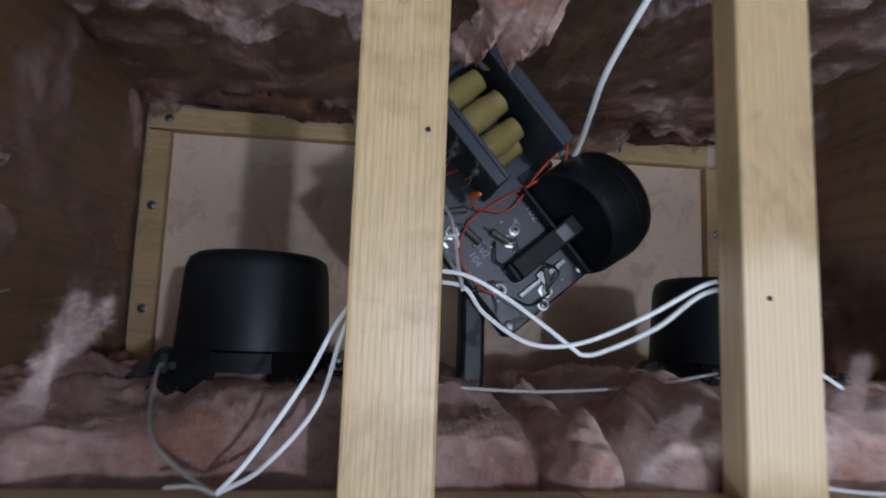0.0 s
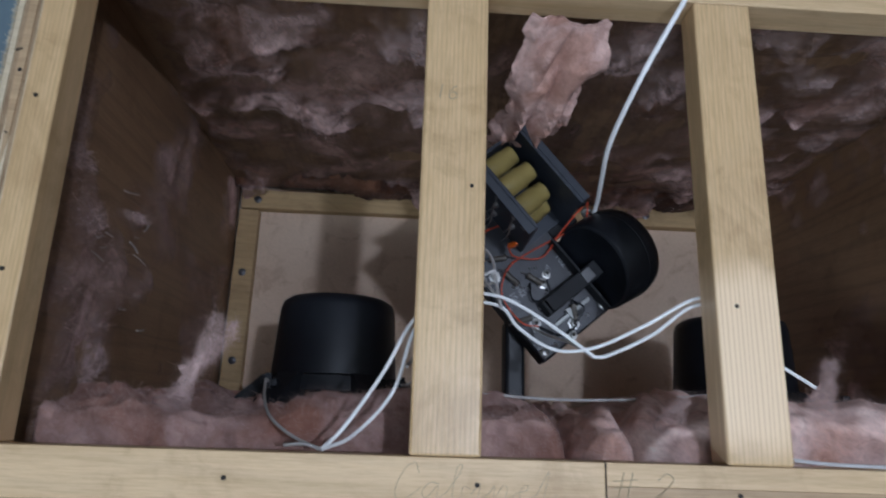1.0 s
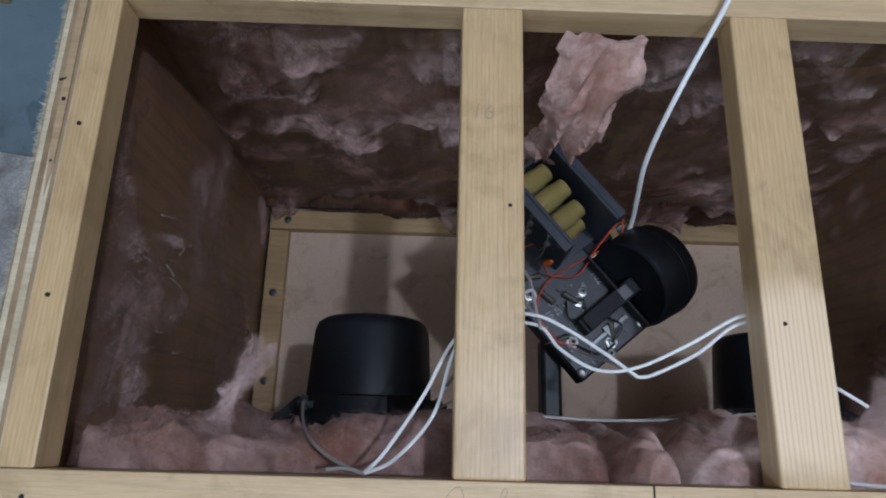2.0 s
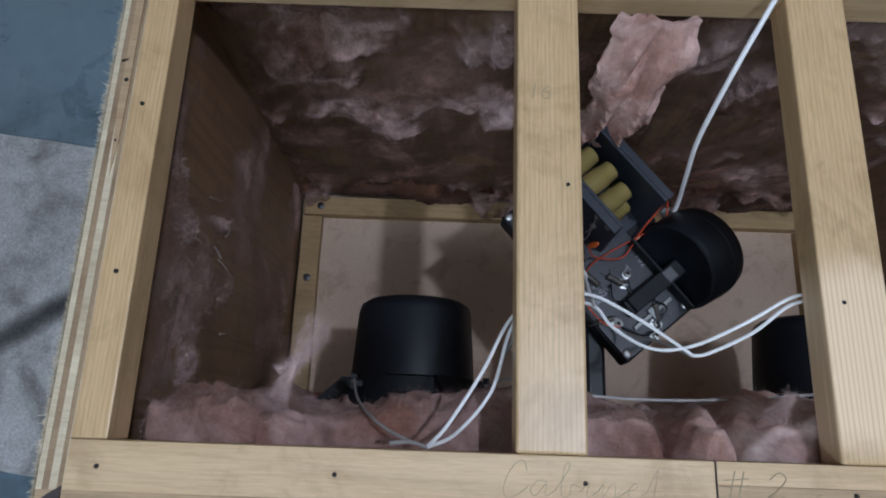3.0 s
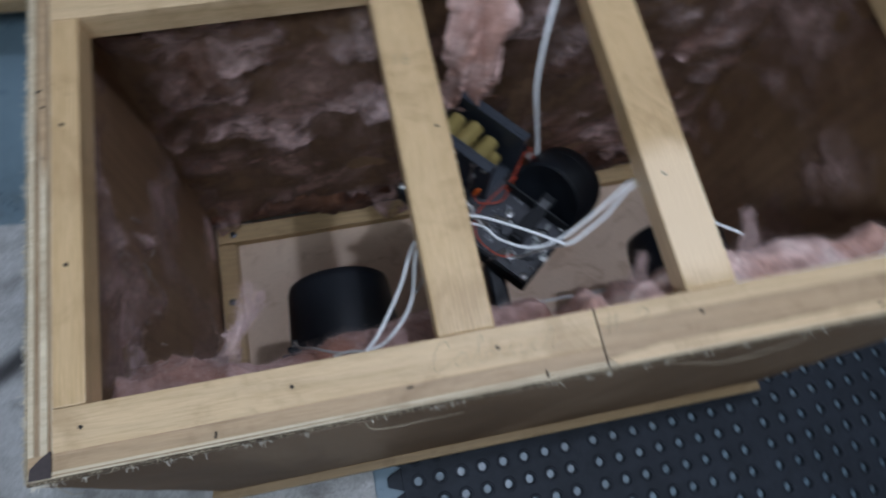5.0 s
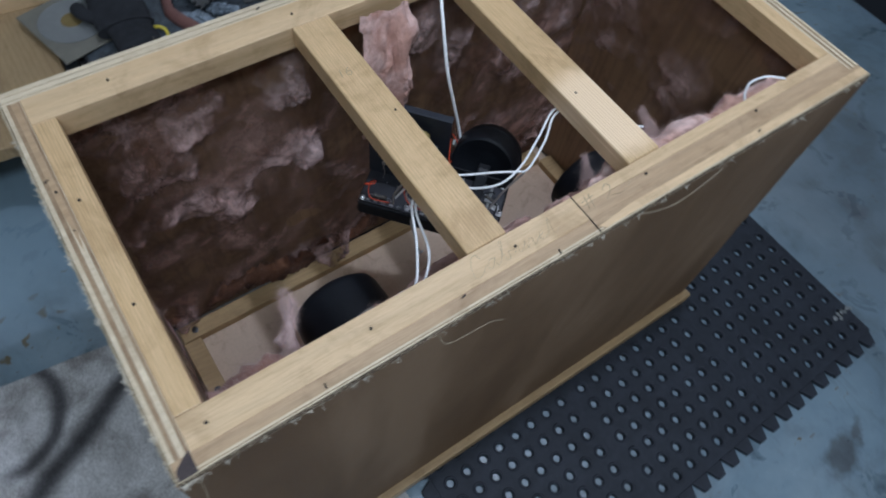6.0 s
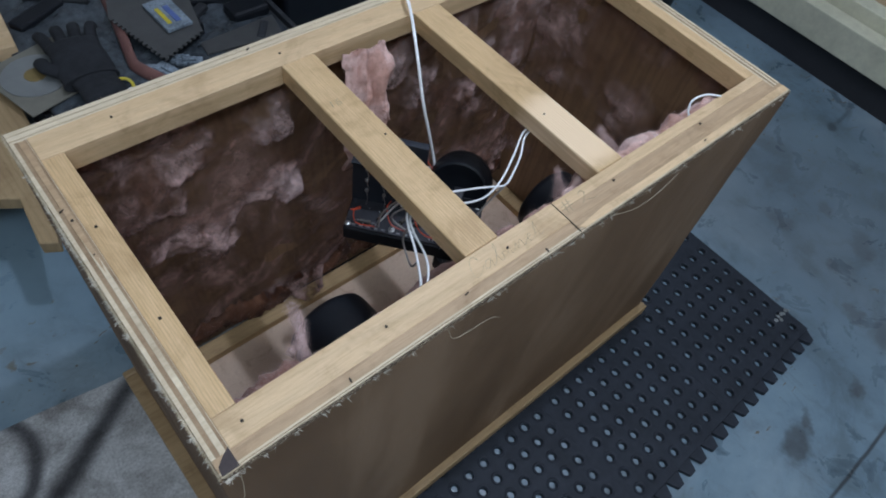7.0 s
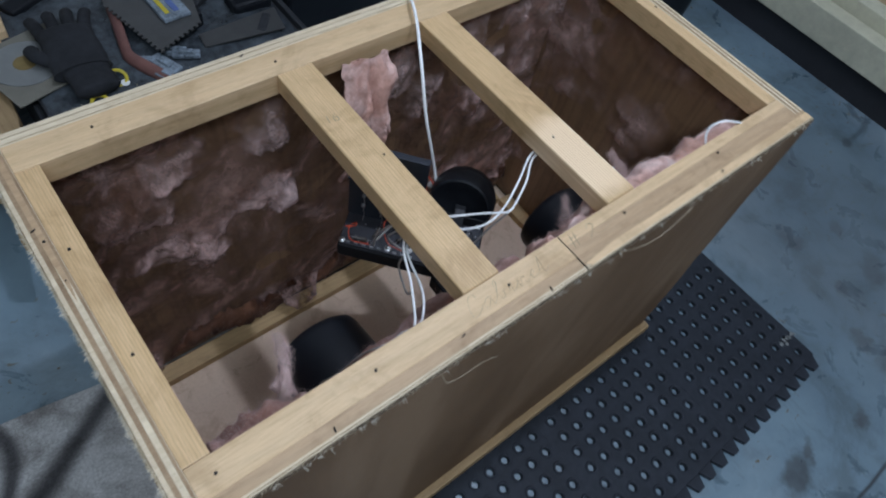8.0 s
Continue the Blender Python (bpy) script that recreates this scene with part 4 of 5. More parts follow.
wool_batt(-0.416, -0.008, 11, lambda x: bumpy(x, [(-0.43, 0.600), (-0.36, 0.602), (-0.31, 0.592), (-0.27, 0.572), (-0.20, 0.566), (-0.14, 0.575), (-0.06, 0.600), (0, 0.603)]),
          lambda x: bumpy(x, [(-0.43, -0.155), (-0.36, -0.159), (-0.30, -0.164), (-0.24, -0.162), (-0.20, -0.156), (-0.13, -0.150), (-0.06, -0.156), (0, -0.160)]), "darker rose-pink glass wool batt along the front panel", wool_rose)
wool_batt(-0.006, 0.042, 12, lambda x: 0.604, lambda x: -0.163, "small pink glass wool batt between two others")
wool_batt(0.044, 0.424, 13, lambda x: bumpy(x, [(0.04, 0.601), (0.07, 0.606), (0.12, 0.606), (0.2, 0.588), (0.3, 0.582), (0.43, 0.585)]),
          lambda x: bumpy(x, [(0.04, -0.162), (0.08, -0.158), (0.12, -0.150), (0.18, -0.150), (0.25, -0.152), (0.43, -0.156)]), "soft pink glass wool batt along the front panel")


def wool_tuft(points, radii, seed, label, mat=None, fib=4500):
    """A pulled wisp along a line with a changing radius."""
    line = smooth_line(points, 14)
    rr = [Vector((r, 0, 0)) for r in radii]
    rl = [v.x for v in smooth_line(rr, 14)]
    bm = bmesh.new()
    cover = bm.verts.layers.float.new("cover")
    seg, rings, off = 20, [], Vector((seed, seed * 2.0, seed * 0.7))
    for i, c in enumerate(line):
        d = (line[min(i + 1, len(line) - 1)] - line[max(i - 1, 0)]).normalized()
        a = d.orthogonal().normalized()
        b = d.cross(a)
        ring = []
        for k in range(seg):
            o = a * math.cos(k * math.tau / seg) + b * math.sin(k * math.tau / seg)
            q = c + o * rl[i] + off
            ring.append(bm.verts.new(c + o * max(0.0008, 0.62 * rl[i] * (1 + 0.8 * fractal(q * 36, 4, 0.55)))))
            ring[-1][cover] = 0.85 - 0.70 * (i / (len(line) - 1))
        rings.append(ring)
    for p, q in zip(rings, rings[1:]):
        for k in range(seg):
            bm.faces.new((p[k], p[(k + 1) % seg], q[(k + 1) % seg], q[k]))
    bm.faces.new(rings[0][::-1])
    bm.faces.new(rings[-1])
    bm.normal_update()
    r = random.Random(seed)
    vs = [(v.co.copy(), v.normal.copy()) for v in bm.verts]
    ob = solo("wool_tuft", bm, mat or wool_cloud, label, "insulation", "glass wool tufts", smooth=True)
    tagged(threads([r.choice(vs) for _ in range(fib)], fibre_pink, ob, "fibre_fuzz", r, 0.0060, 1.5, 0.00006), kind="stuff")
    return ob


wool_tuft([(-0.318, -0.158, 0.560), (-0.306, -0.134, 0.563), (-0.298, -0.116, 0.565), (-0.292, -0.098, 0.566), (-0.290, -0.082, 0.566)], [0.018, 0.0065, 0.006, 0.0105, 0.005], 21, "upright wisp of pink glass wool on the batt", None, 1500)
wool_tuft([(0.190, -0.150, 0.575), (0.194, -0.132, 0.586), (0.199, -0.114, 0.592), (0.199, -0.104, 0.593)], [0.018, 0.011, 0.0075, 0.004], 22, "small upright wisp of pink glass wool", None, 900)
wool_tuft([(-0.318, -0.128, 0.548), (-0.300, -0.116, 0.545), (-0.288, -0.098, 0.540), (-0.282, -0.084, 0.538)], [0.010, 0.007, 0.009, 0.004], 24, "wisp of pink glass wool leaning from the batt", wool_cloud, 1500)
wool_tuft([(0.070, -0.160, 0.585), (0.069, -0.148, 0.605), (0.068, -0.138, 0.622)], [0.014, 0.008, 0.003], 23, "small pointed wisp of pink glass wool", None, 900)


def flap_mesh():
    """A creased pink flap hanging from the back strip."""
    bm = bmesh.new()
    nu, nv = 110, 150
    g = []
    for j in range(nv + 1):
        t = j / nv
        row = []
        for i in range(nu + 1):
            s = i / nu - 0.5
            wide = 0.062 - 0.005 * t + 0.006 * math.sin(t * 5 + 0.6)
            c = Vector((-0.012 - 0.022 * t, 0.168 - 0.022 * math.sin(t * 3.0), 0.636 - 0.205 * t))
            q = Vector((s * 1.4, t * 2.1, 3.3))
            bend = Vector((noise.noise(q * 1.1), noise.noise(q * 1.1 + Vector((4, 2, 1))), 0)) * 0.35
            k = Vector((s * 1.9 + t * 1.1, t * 1.5 - s * 0.5, 6.1)) + bend * 0.5
            crease = -abs(noise.noise(k * 1.3)) - 0.40 * abs(noise.noise(k * 2.0 + Vector((2, 5, 1))))
            fold = 0.018 + 0.006 * math.sin(s * 5 + t * 3.0) + 0.023 * crease * (1 - 0.75 * max(0, (t - 0.7) / 0.3)) + 0.0005 * fractal(q * 14, 3)
            low_end = max(0, (t - 0.72) / 0.28)
            fold = fold * (1 - low_end) + 0.011 * low_end
            edge = 0.010 * (1 - 0.7 * low_end) * fractal(Vector((t * 7, round(s + 0.5), 1.7)), 3) * max(0, abs(s) * 2 - 0.3)
            row.append(bm.verts.new(c + Vector((s * wide + edge, -fold * 1.6 * (0.35 + 0.65 * min(1, t * 4)), fold * 0.5 * min(1, t * 4) + 0.006 * noise.noise(Vector((s * 6, 1, 2)))))))
        g.append(row)
    for j in range(nv):
        for i in range(nu):
            bm.faces.new((g[j][i], g[j][i + 1], g[j + 1][i + 1], g[j + 1][i]))
    bm.normal_update()
    bmesh.ops.solidify(bm, geom=bm.faces[:], thickness=0.006)
    return bm


flap = solo("wool_flap", flap_mesh(), wool_flap, "creased pale pink glass wool flap hanging from the back strip", "insulation", smooth=True)

# ---- crossover unit with the mid driver, in the middle of the cabinet ----
EU, EV, L0 = Vector((0.646, -0.763, 0)), Vector((0.763, 0.646, 0)), Vector((-0.125, 0.050, 0))
UNIT = Matrix(((EU.x, EV.x, 0, L0.x), (EU.y, EV.y, 0, L0.y), (0, 0, 1, 0), (0, 0, 0, 1)))
unit = thing("crossover_unit", (-0.04, -0.09, 0.33), "black crossover chassis with ochre capacitors, horn and driver", "crossover")


def upart(name, bm, mat, parent=unit, label="", smooth=False):
    """A part given in the chassis's own axes: u along, v across, z up."""
    bm.transform(UNIT)
    return part(name, bm, mat, parent, label, smooth)


chassis = upart("chassis", bm_box(0, 0.196, 0, 0.092, 0.414, 0.440, 0.003), black_metal, label="black steel chassis")
upart("circuit_board", bm_box(0.002, 0.194, 0.002, 0.091, 0.440, 0.4445, 0.0006), board_mat, label="dusty grey-black circuit board")
upart("chassis_wing", bm_box(0.0, 0.105, 0.092, 0.128, 0.418, 0.440, 0.003), black_metal)
upart("chassis_wing", bm_box(0.106, 0.196, 0.0925, 0.158, 0.392, 0.408, 0.003), black_metal)
# capacitor bracket: two plates and a floor
br = upart("bracket", bm_box(0.0, 0.094, 0.058, 0.108, 0.4445, 0.447), blue_grey_steel, label="blue-grey sheet metal bracket")
upart("bracket_plate", join(bm_box(0.0, 0.094, 0.0545, 0.058, 0.4445, 0.531, 0.0008), bm_box(0.0, 0.094, 0.0455, 0.0545, 0.5275, 0.531, 0.0008)), blue_grey_steel, br)
upart("bracket_plate", join(bm_box(-0.010, 0.100, 0.108, 0.1115, 0.440, 0.522, 0.0008), bm_box(-0.010, 0.100, 0.1115, 0.1195, 0.5185, 0.522, 0.0008)), blue_grey_steel, br)
upart("bracket_end", bm_box(0.0, 0.003, 0.0582, 0.1078, 0.447, 0.505), blue_grey_steel, br)
for u, z in ((0.016, 0.494), (0.041, 0.502), (0.064, 0.494), (0.072, 0.470)):
    c = upart("capacitor", bm_lathe((u, 0.0585, z), (0, 1, 0), [(0, 0.0085), (0.001, 0.0112), (0.028, 0.0112), (0.029, 0.0104), (0.040, 0.0096), (0.0405, 0.004)], 24), cap_yellow, br, "ochre film capacitor", True)
for u, v, z in ((0.035, 0.0525, 0.520), (0.060, 0.1125, 0.512), (0.084, 0.0525, 0.516)):
    upart("bracket_screw", bm_lathe((u, v - 0.0, z - 0.004), (0, -1 if v < 0.1 else 1, 0), [(0, 0.0035), (0.0015, 0.003), (0.002, 0.001)], 12), steel, br, "bright screw", True)
for k, (u, z) in enumerate(((0.022, 0.515), (0.022, 0.492), (0.022, 0.470), (0.045, 0.513), (0.046, 0.488), (0.048, 0.466), (0.070, 0.510), (0.072, 0.484))):
    lug = upart("lug", bm_lathe((u, 0.0544, z), (0, -1, 0), [(0, 0.0032), (0.003, 0.003), (0.0045, 0.0012)], 10), solder, br, "soldered lug", True)
    upart("lead", bm_tube([(u, 0.051, z), (u + 0.004, 0.044, z - 0.006), (u + 0.003, 0.040, z - 0.017)], 0.0006, 5, 5), solder, br, "tinned lead")
upart("small_capacitor", bm_lathe((0.084, 0.044, 0.466), (0.25, 0.1, 1), [(0, 0.0015), (0.001, 0.0030), (0.010, 0.0032), (0.017, 0.0012)], 14), orange_film, unit, "orange drop-shaped capacitor", True)

# mid driver cup and its strap
CUP_AT, CUP_AX = Vector((0.152, 0.094, 0.462)), Vector((0.10, 0.93, -0.36)).normalized()
cup = upart("driver_cup", bm_lathe(CUP_AT, CUP_AX, [(0.013, 0.001), (0.012, 0.018), (0.008, 0.031), (0.003, 0.0400), (0.0015, 0.0435), (0.0025, 0.0460), (0.006, 0.0473), (0.038, 0.0490), (0.049, 0.0465), (0.056, 0.040), (0.060, 0.026), (0.061, 0.001)], 56), black_plastic, unit, "black rounded driver cup", True)
upart("cup_rim", bm_lathe(CUP_AT + CUP_AX * 0.031, CUP_AX, [(0, 0.0474), (0.001, 0.0490), (0.003, 0.0490), (0.004, 0.0474)], 56), black_metal, cup, smooth=True)
strap = upart("strap", join(bm_box(0.1465, 0.1635, 0.034, 0.104, 0.4580, 0.4620, 0.0015), bm_box(0.1465, 0.1635, 0.032, 0.039, 0.4445, 0.4620, 0.0015)), black_metal, unit, "black metal strap")
upart("strap_plate", bm_box(0.1485, 0.1615, 0.082, 0.094, 0.4620, 0.4640, 0.0008), plain("worn_grey_metal", (0.10, 0.10, 0.105), 0.4, 0.5), strap, "worn grey strap end")
upart("gusset", bm_box(0.104, 0.194, 0.083, 0.086, 0.4445, 0.462, 0.001), black_metal)

# binding posts, lugs, resistors on the board
for u, v, r in ((0.133, 0.051, 0.0062), (0.128, 0.060, 0.0045), (0.184, 0.049, 0.0065), (0.192, 0.040, 0.005), (0.160, 0.018, 0.006), (0.098, 0.016, 0.0065), (0.070, 0.010, 0.005)):
    p = upart("binding_post", bm_lathe((u, v, 0.4445), (0, 0, 1), [(0, r), (0.0015, r), (0.0018, r * 0.62), (0.006, r * 0.55), (0.0065, r * 0.3)], 6 if r > 0.006 else 14), steel, unit, "bright nut and tab")
    upart("post_hole", bm_lathe((u, v, 0.4508), (0, 0, 1), [(0, r * 0.34), (0.0005, r * 0.3)], 10), nail_dark, p)
for u, v, a in ((0.125, 0.046, 20), (0.176, 0.056, -30), (0.150, 0.010, 70), (0.110, 0.028, 10), (0.05, 0.028, 80), (0.03, 0.012, 0), (0.085, 0.030, 60)):
    m = Matrix.Translation((u, v, 0.449)) @ pose(0, 0, 0, 0, 0, a)
    bm = bm_lathe((-0.009, 0, 0), (1, 0, 0), [(0, 0.002), (0.001, 0.0034), (0.005, 0.0028), (0.013, 0.0028), (0.017, 0.0034), (0.018, 0.002)], 12)
    bm.transform(m)
    rs = upart("resistor", bm, plain("resistor_body", (0.07, 0.06, 0.05), 0.5) if u == 0.125 else bpy.data.materials["resistor_body"], unit, "small dark resistor", True)
    bm = bm_tube([(-0.016, 0, -0.004), (-0.012, 0, 0.0002), (0.012, 0, 0.0002), (0.016, 0, -0.004)], 0.0006, 5, 4)
    bm.transform(m)
    upart("lead", bm, solder, rs)
for u, v in ((0.188, 0.006), (0.188, 0.086), (0.006, 0.006)):
    upart("corner_screw", join(bm_lathe((u, v, 0.4445), (0, 0, 1), [(0, 0.0048), (0.001, 0.0046), (0.0022, 0.003)], 16), bm_box(u - 0.003, u + 0.003, v - 0.0005, v + 0.0005, 0.4465, 0.447)), steel, unit, "bright corner screw", True)
for k in range(9):
    upart("solder_tab", bm_box(0.012 + k * 0.011, 0.0175 + k * 0.011, 0.004, 0.0065, 0.4445, 0.4462), solder, unit)


rb = random.Random(8)
for k in range(34):
    u, v, r = rb.uniform(0.108, 0.19) if k % 3 else rb.uniform(0.01, 0.1), rb.uniform(0.006, 0.078) if k % 3 else rb.uniform(0.006, 0.042), rb.uniform(0.0009, 0.0021)
    upart("solder_joint", bm_lathe((u, v, 0.4445), (0, 0, 1), [(0, r), (r * 0.5, r * 0.8), (r * 0.9, r * 0.3)], 8), solder, unit, smooth=True)
upart("silver_bracket", join(bm_box(0.172, 0.176, 0.028, 0.078, 0.4445, 0.4490, 0.0006), bm_box(0.168, 0.180, 0.050, 0.056, 0.4445, 0.4500, 0.0006)), disc_grey, unit, "dull silver bracket on the board")


def board_text(body, u, v, size, turn):
    ob = lettering(body, size, (0, 0, 0), 0, print_grey, unit, name="printed_number")
    m = UNIT @ Matrix.Translation((u, v, 0.4447)) @ pose(0, 0, 0, 0, 0, turn)
    ob.matrix_basis = m
    return ob


board_text("102", 0.118, 0.080, 0.010, -5)
board_text("102", 0.118, 0.026, 0.009, -5)
board_text("104", 0.120, 0.016, 0.009, -5)
board_text("A", 0.124, 0.062, 0.009, 60)

# horn throat that carries the unit, from the front panel
part("horn", bm_box(-0.034, -0.013, fb, -0.052, 0.385, 0.4145, 0.004), black_plastic, unit, "black horn throat")
part("horn_flange", bm_box(-0.075, 0.010, fb, fb + 0.012, 0.33, 0.43, 0.003), black_plastic, unit)

# thin hook-up wires of the unit
z0 = 0.452
for pts, mat in (([(0.084, 0.040, 0.470), (0.095, 0.044, 0.455), (0.112, 0.066, 0.453), (0.104, 0.098, 0.456), (0.098, 0.128, 0.462), (0.098, 0.137, 0.468)], wire_red),
                 ([(0.098, 0.137, 0.468), (0.110, 0.120, 0.459), (0.100, 0.060, z0), (0.100, 0.030, 0.453), (0.118, 0.008, 0.452), (0.150, 0.006, 0.452), (0.164, 0.016, 0.456)], wire_red),
                 ([(0.012, 0.020, 0.462), (0.008, 0.012, 0.470), (0.013, 0.006, 0.478), (0.022, 0.012, 0.476), (0.020, 0.022, 0.468), (0.012, 0.020, 0.460), (0.018, 0.006, 0.450), (0.045, 0.006, 0.449)], wire_red),
                 ([(0.060, 0.050, 0.46), (0.058, 0.030, 0.468), (0.068, 0.012, 0.456), (0.09, 0.008, 0.450)], wire_red)):
    upart("red_wire", bm_tube(pts, 0.0008, 6, 8), mat, unit, "thin red wire", True)
for pts in ([(0.125, 0.040, 0.449), (0.140, 0.030, 0.452), (0.150, 0.045, 0.452), (0.133, 0.055, 0.451)], [(0.164, 0.018, 0.45), (0.185, 0.030, 0.452), (0.187, 0.049, 0.452)], [(0.160, 0.060, 0.449), (0.178, 0.066, 0.453), (0.184, 0.049, 0.452)]):
    upart("black_wire", bm_tube(pts, 0.001, 6, 8), black_plastic, unit, "thin black wire", True)
upart("wire_twist", join(bm_lathe((0.092, 0.132, 0.455), (0.2, 0.1, 1), [(0, 0.003), (0.002, 0.0055), (0.014, 0.004), (0.016, 0.002)], 12), bm_box(0.080, 0.096, 0.120, 0.132, 0.440, 0.458, 0.002)), black_metal, unit, smooth=True)
upart("nut", bm_lathe((0.103, 0.137, 0.450), (0.5, -0.6, 0.7), [(0, 0.0062), (0.004, 0.0062), (0.0045, 0.003)], 6), steel, unit, "bright hex nut")

# ---- white cables ----
def cable(name, runs, label):
    th = thing(name, runs[0][0][0], label, "cable")
    for pts, r, mat in runs:
        part("strand", bm_tube(pts, r, 8, 10), mat, th, smooth=True)
    return th


cable("speaker_cable", [
    ([(-0.190, -0.182, 0.634), (-0.176, -0.166, 0.624), (-0.152, -0.128, 0.614), (-0.130, -0.086, 0.611), (-0.100, -0.066, 0.606), (-0.066, -0.062, 0.588), (-0.040, -0.072, 0.584), (-0.015, -0.090, 0.592), (0.009, -0.109, 0.599)], 0.0014, wire_white),
    ([(0.009, -0.109, 0.599), (0.020, -0.107, 0.602), (0.050, -0.092, 0.612), (0.080, -0.070, 0.615), (0.105, -0.070, 0.612), (0.140, -0.100, 0.600), (0.188, -0.125, 0.588)], 0.0014, wire_white),
    ([(-0.190, -0.182, 0.634), (-0.170, -0.172, 0.618), (-0.144, -0.140, 0.604), (-0.128, -0.090, 0.606), (-0.096, -0.072, 0.602), (-0.062, -0.069, 0.580), (-0.046, -0.086, 0.578), (-0.020, -0.103, 0.588), (0.008, -0.102, 0.600), (0.045, -0.085, 0.611), (0.082, -0.064, 0.616), (0.105, -0.064, 0.613)], 0.0014, wire_white),
    ([(-0.190, -0.182, 0.634), (-0.202, -0.179, 0.632), (-0.216, -0.180, 0.630)], 0.0013, wire_grey)], "pair of white cables slung under the braces")
cable("woofer_lead", [([(-0.263, -0.128, 0.472), (-0.262, -0.128, 0.488), (-0.252, -0.146, 0.535), (-0.235, -0.161, 0.590), (-0.216, -0.173, 0.612), (-0.192, -0.182, 0.633)], 0.0012, wire_grey)], "thin grey lead from woofer terminal")
cable("woofer_lead", [([(-0.137, -0.128, 0.470), (-0.118, -0.120, 0.470), (-0.085, -0.130, 0.480)], 0.0010, wire_grey)], "short thin grey lead from woofer terminal")
cable("woofer_lead", [([(-0.070, -0.1350, 0.510), (-0.010, -0.1375, 0.510), (0.040, -0.1365, 0.505), (0.105, -0.1320, 0.487), (0.183, -0.1230, 0.447)], 0.0013, wire_pale)], "thin grey lead running to woofer terminal")
cable("board_lead", [([(-0.088, 0.010, 0.470), (-0.070, 0.002, 0.500), (-0.063, -0.017, 0.530), (-0.063, -0.039, 0.555), (-0.063, -0.059, 0.575), (-0.062, -0.072, 0.588)], 0.0014, wire_pale),
                     ([(-0.090, -0.030, 0.545), (-0.075, -0.037, 0.550), (-0.064, -0.033, 0.552), (-0.061, -0.041, 0.551), (-0.075, -0.046, 0.549), (-0.092, -0.044, 0.546)], 0.0012, wire_pale),
                     ([(-0.062, -0.066, 0.582), (-0.068, -0.052, 0.566), (-0.078, -0.026, 0.530), (-0.082, -0.006, 0.490), (-0.060, -0.020, 0.455)], 0.0014, wire_grey),
                     ([(-0.100, -0.070, 0.602), (-0.098, -0.030, 0.560), (-0.096, 0.000, 0.500), (-0.090, 0.012, 0.456)], 0.0012, wire_grey),
                     ([(-0.128, -0.092, 0.604), (-0.124, -0.078, 0.560), (-0.118, -0.075, 0.530), (-0.120, -0.090, 0.515), (-0.128, -0.105, 0.530), (-0.135, -0.118, 0.560)], 0.0014, wire_grey),
                     ([(0.009, -0.109, 0.597), (0.004, -0.092, 0.545), (-0.004, -0.076, 0.480), (-0.012, -0.066, 0.455)], 0.0013, wire_grey)], "grey leads hanging from the white pair to the board")
cable("hook_up_cord", [([(0.050, 0.054, 0.462), (0.048, 0.060, 0.485), (0.040, 0.068, 0.530), (0.034, 0.082, 0.580), (0.046, 0.118, 0.632), (0.074, 0.172, 0.6585), (0.096, 0.215, 0.6560), (0.112, 0.245, 0.640), (0.125, 0.262, 0.50), (0.130, 0.270, 0.20), (0.150, 0.290, 0.004), (0.25, 0.36, 0.003)], 0.0022, wire_white)], "white cord over the back strip of the cabinet")
cable("rim_wire", [([(0.130, -0.178, 0.618), (0.170, -0.1815, 0.628), (0.235, -0.182, 0.634), (0.284, -0.180, 0.628), (0.292, -0.172, 0.636), (0.300, -0.168, 0.646), (0.318, -0.174, 0.652), (0.340, -0.186, 0.6485)], 0.0014, wire_white)], "white wire looped along the front strip")

# ---- rubber mat ----
MAT = Matrix.Translation((0.752, -0.507, 0)) @ pose(0, 0, 0, 0, 0, 1.2)
mat_ob = thing("rubber_floor_mat", (0.752, -0.507, 0), "black rubber drainage mat with round holes under the cabinet", "floor mat")
MOD, PITCH = 0.3067, 0.0366


def mat_module():
    bm = bmesh.new()
    lead = (MOD - PITCH * 8) / 2
    for r in range(8):
        for c in range(8):
            cx, cy = lead + PITCH * (c + 0.5), lead + PITCH * (r + 0.5)
            h = PITCH / 2
            edge = []
            for k in range(12):
                a = math.tau * k / 12 + math.pi / 4
                x, y = math.cos(a), math.sin(a)
                s = h / max(abs(x), abs(y))
                edge.append((cx + x * s, cy + y * s, 0.0090))
            rings = [edge]
            for rad, z in ((0.0128, 0.0090), (0.0112, 0.0106), (0.0092, 0.0106), (0.0073, 0.0092), (0.0073, 0.0)):
                rings.append([(cx + math.cos(math.tau * k / 12 + math.pi / 4) * rad, cy + math.sin(math.tau * k / 12 + math.pi / 4) * rad, z) for k in range(12)])
            vs = [[bm.verts.new(p) for p in ring] for ring in rings]
            for p, q in zip(vs, vs[1:]):
                for k in range(12):
                    bm.faces.new((p[k], p[(k + 1) % 12], q[(k + 1) % 12], q[k]))
    return join(bm, bm_box(0, MOD, 0, lead, 0, 0.0093), bm_box(0, MOD, MOD - lead, MOD, 0, 0.0093), bm_box(0, lead, lead, MOD - lead, 0, 0.0093), bm_box(MOD - lead, MOD, lead, MOD - lead, 0, 0.0093))


mod_mesh = mesh_of("mat_panel", mat_module(), rubber)


def mat_piece(name, me, x, y, rz=0):
    ob = new(name, me)
    ob.matrix_world = MAT @ Matrix.Translation((x, y, 0)) @ pose(0, 0, 0, 0, 0, rz)
    ob.parent = mat_ob
    ob.matrix_parent_inverse = BASE[mat_ob.name].inverted()


